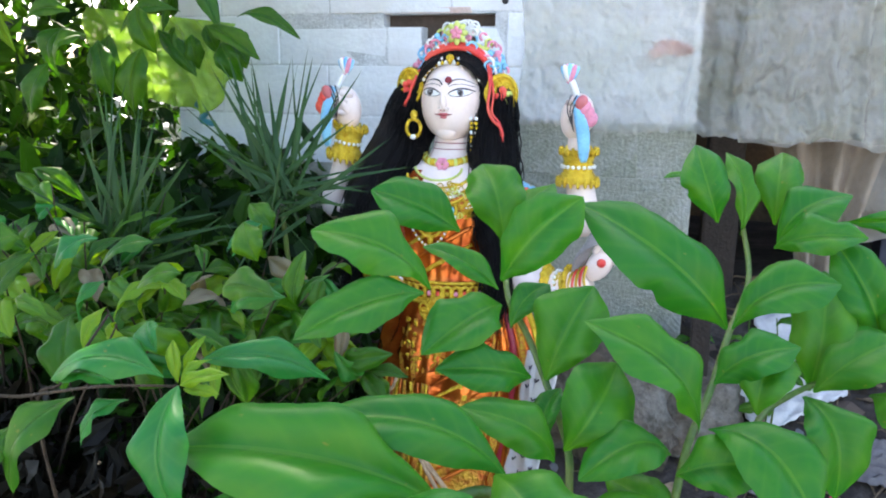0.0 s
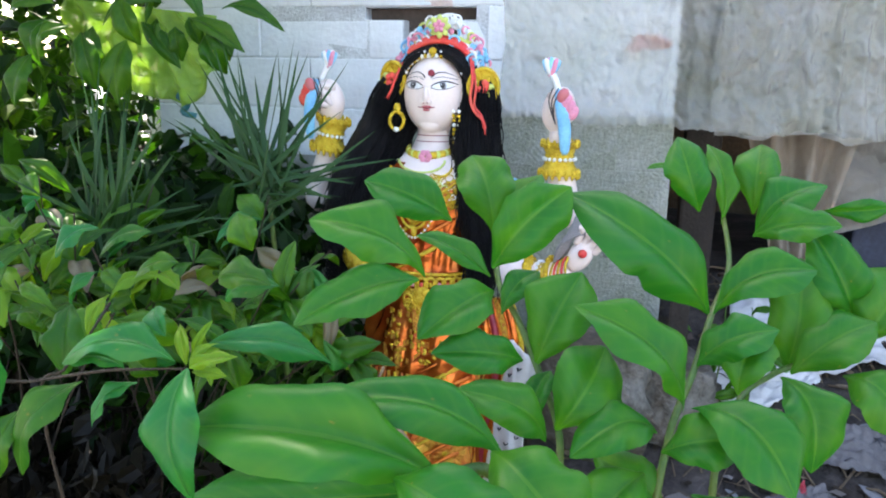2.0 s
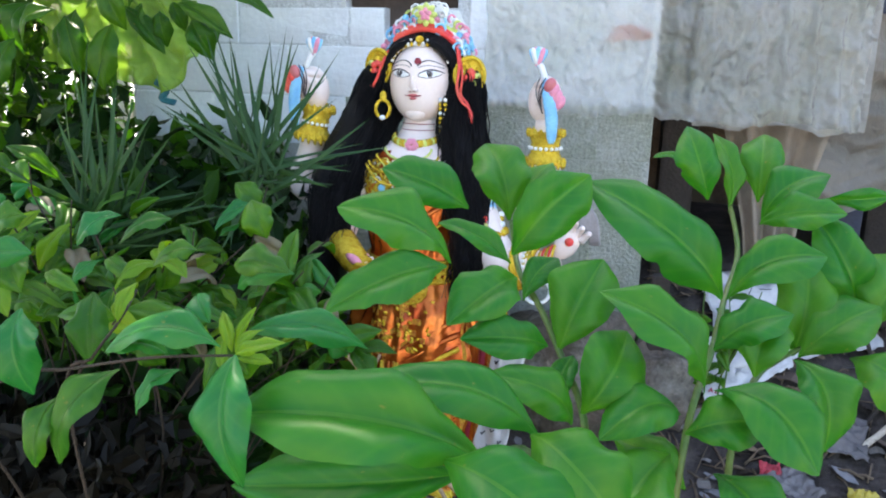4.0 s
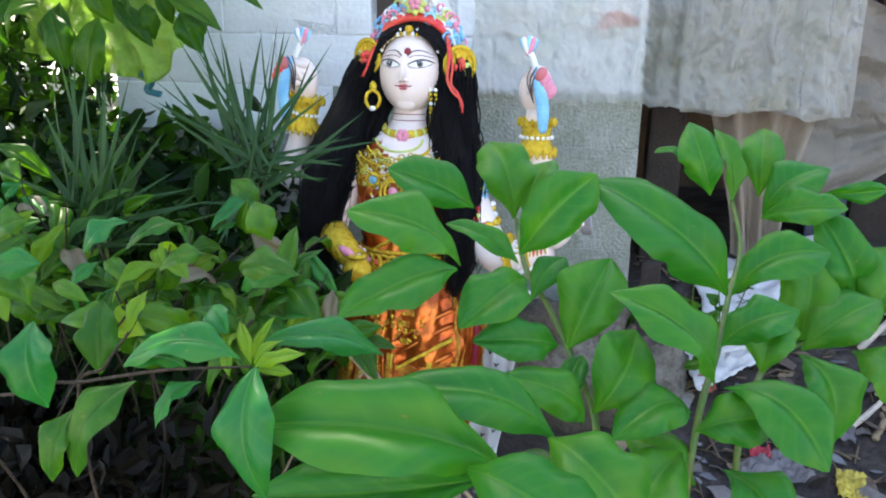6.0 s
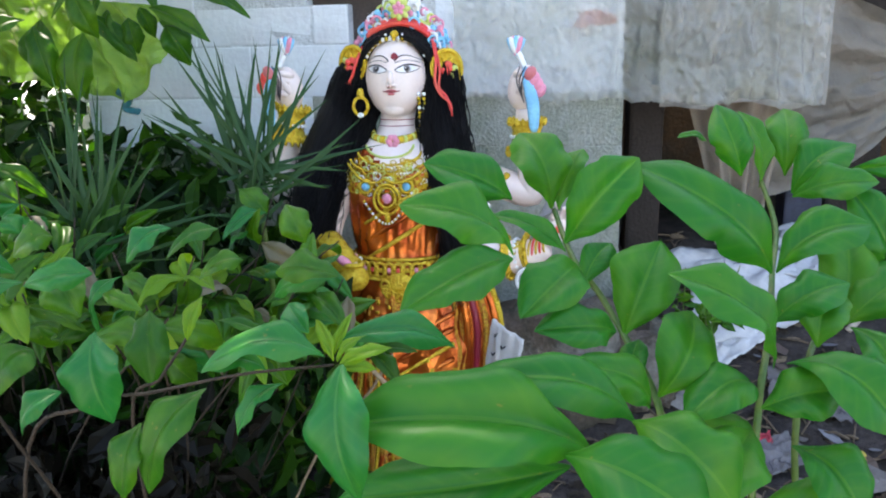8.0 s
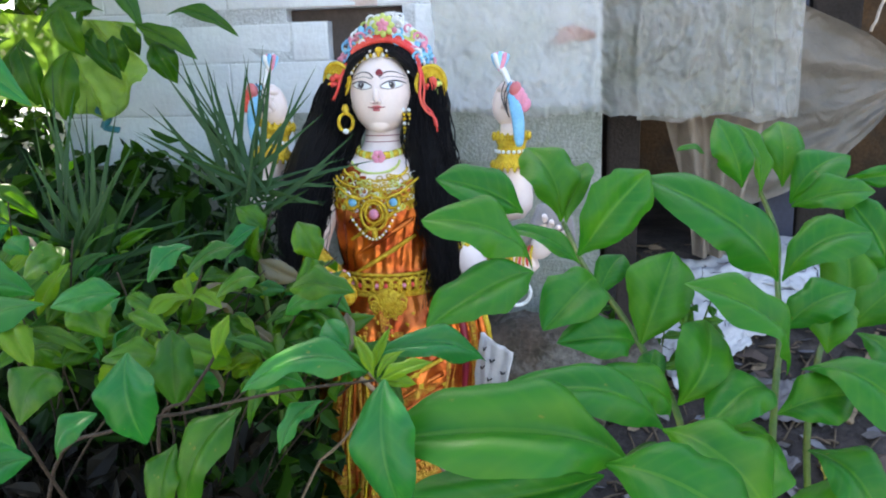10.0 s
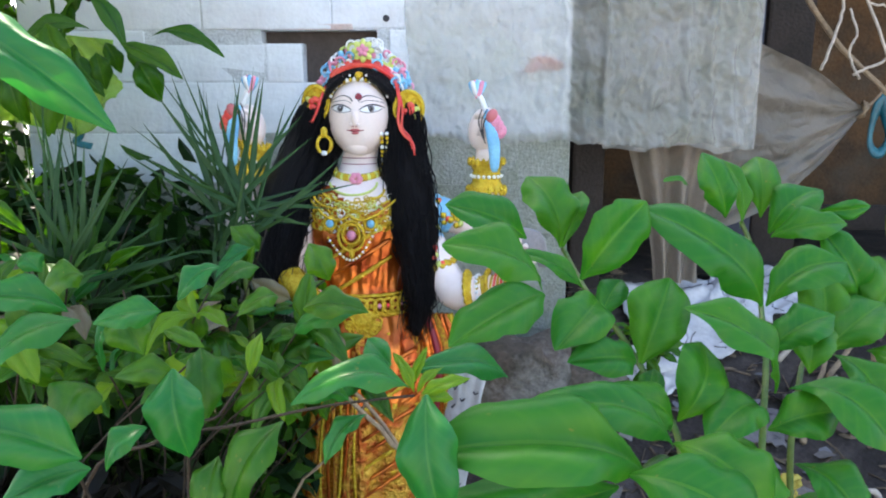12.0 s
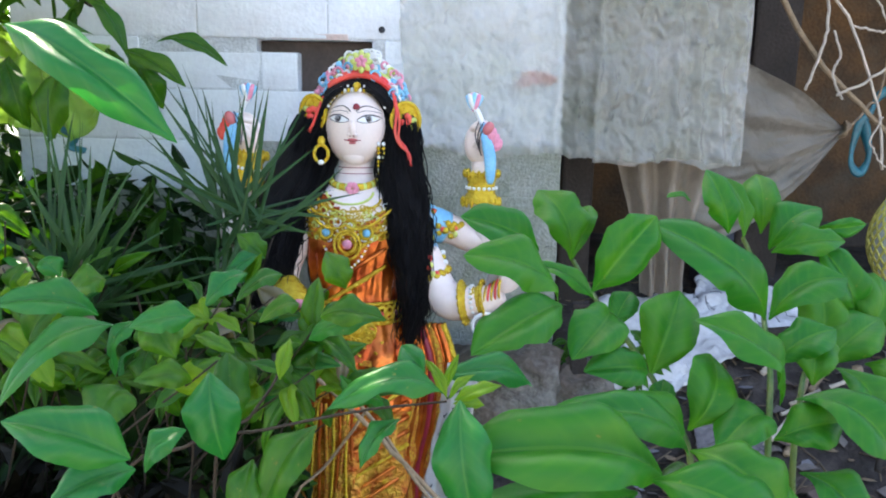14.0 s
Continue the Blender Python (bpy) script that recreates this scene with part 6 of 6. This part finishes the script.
add_leaf(tree, (-0.559, -0.591, 1.201), (-0.59, -0.621, 1.113), 0.050, 0, "tree")
add_leaf(tree, (-0.464, -0.302, 1.266), (-0.448, -0.313, 1.198), 0.039, 0, "tree")
add_leaf(tree, (-0.448, -0.754, 1.035), (-0.368, -0.738, 0.993), 0.028, 0, "tree")
add_leaf(tree, (-0.529, -0.56, 1.29), (-0.612, -0.591, 1.278), 0.043, 0, "tree")
add_leaf(tree, (-0.581, -0.404, 1.261), (-0.548, -0.43, 1.138), 0.060, 0, "tree")
add_leaf(tree, (-0.536, -0.315, 1.275), (-0.442, -0.322, 1.188), 0.040, 0, "tree")
add_leaf(tree, (-0.491, -0.322, 1.221), (-0.509, -0.308, 1.285), 0.031, 0, "tree")
add_leaf(tree, (-0.437, -0.217, 1.288), (-0.383, -0.227, 1.209), 0.050, 0, "tree")
add_leaf(tree, (-0.482, -0.225, 1.29), (-0.448, -0.232, 1.233), 0.033, 0, "tree")
add_leaf(tree, (-0.602, -0.484, 1.269), (-0.64, -0.512, 1.182), 0.057, 0, "tree")
add_leaf(tree, (-0.547, -0.694, 1.018), (-0.493, -0.695, 0.984), 0.026, 0, "tree")
add_leaf(tree, (-0.378, -0.227, 1.209), (-0.413, -0.221, 1.254), 0.037, 0, "tree")
add_leaf(tree, (-0.506, -0.411, 1.189), (-0.5, -0.427, 1.117), 0.045, 0, "tree")


# yellow-green plastic caught in the branches
def green(u, v):
    x = -1.12 + 0.48 * u + 0.02 * fbm(v * 3, 1)
    drop = (0.26 + 0.02 * fbm(u * 5, 7) - 0.05 * (1 - u)) * (1 - 0.45 * smooth01((u - 0.78) / 0.22))
    return (x, 0.13 + 0.035 * fbm(u * 3, v * 3, 2) + 0.018 * math.sin(u * 38 - 7 * v), 1.37 - 0.05 * u - drop * v)


tagged(part("green_sheet", grid_sheet(80, 30, green), M_GREENSHEET), "yellow-green plastic sheet caught in the branches", "plastic sheet")
bm = bmesh.new()
tube(bm, curve_points([(-0.78, 0.14, 1.11), (-0.745, 0.135, 1.09), (-0.76, 0.135, 1.065), (-0.72, 0.135, 1.055)], 12), 0.010, 6, 0, 0.4)
tagged(part("plastic_shred", bm, M_TEAL), "teal shred of torn plastic on the sheet", "plastic scrap")

# far left: pale slatted fence in the bright yard
fence = tagged(new("fence"), "white weathered slatted fence in the bright yard", "fence")
random.seed(3)
M_SLAT = material("white_slat", (0.72, 0.70, 0.66), 0.8, 0, 0.2, 8, 60, 0.3)
for k in range(26):
    bm = bmesh.new()
    x = -4.6 + 0.14 * k
    box(bm, (x, 1.9, 0.05), (x + 0.085, 1.925, 1.05 + random.uniform(-0.04, 0.04)), 0, 0.004, 0.004)
    part("slat", bm, M_SLAT, fence, smooth=False)
for z in (0.35, 0.85):
    bm = bmesh.new()
    box(bm, (-4.7, 1.928, z), (-0.95, 1.96, z + 0.06), 0, 0.0, 0.004)
    part("rail", bm, M_SLAT, fence, smooth=False)

# weeds at the wall's end
weed = plant_thing("weed", "small dark-green weed at the wall's foot", "weed")
random.seed(23)
for k in range(9):
    b0 = Vector((0.66 + random.uniform(-0.10, 0.16), 0.36 + random.uniform(-0.08, 0.1), 0))
    b0.z = ground_z(b0.x, b0.y)
    t0 = b0 + Vector((random.uniform(-0.06, 0.08), random.uniform(-0.08, 0.02), random.uniform(0.18, 0.36)))
    stem(weed, [b0, (b0 + t0) / 2 + Vector((0.01, 0, 0.02)), t0], 0.003, 0.0015, M_STEM, 8, "stalk")
    for q in range(6):
        p = b0 + (t0 - b0) * random.uniform(0.4, 1.0)
        add_leaf(weed, p, p + Vector((random.uniform(-1, 1), random.uniform(-0.8, 0.2), random.uniform(-0.3, 0.6))).normalized() * random.uniform(0.04, 0.08), random.uniform(0.018, 0.03), random.uniform(-30, 30), "shrub")
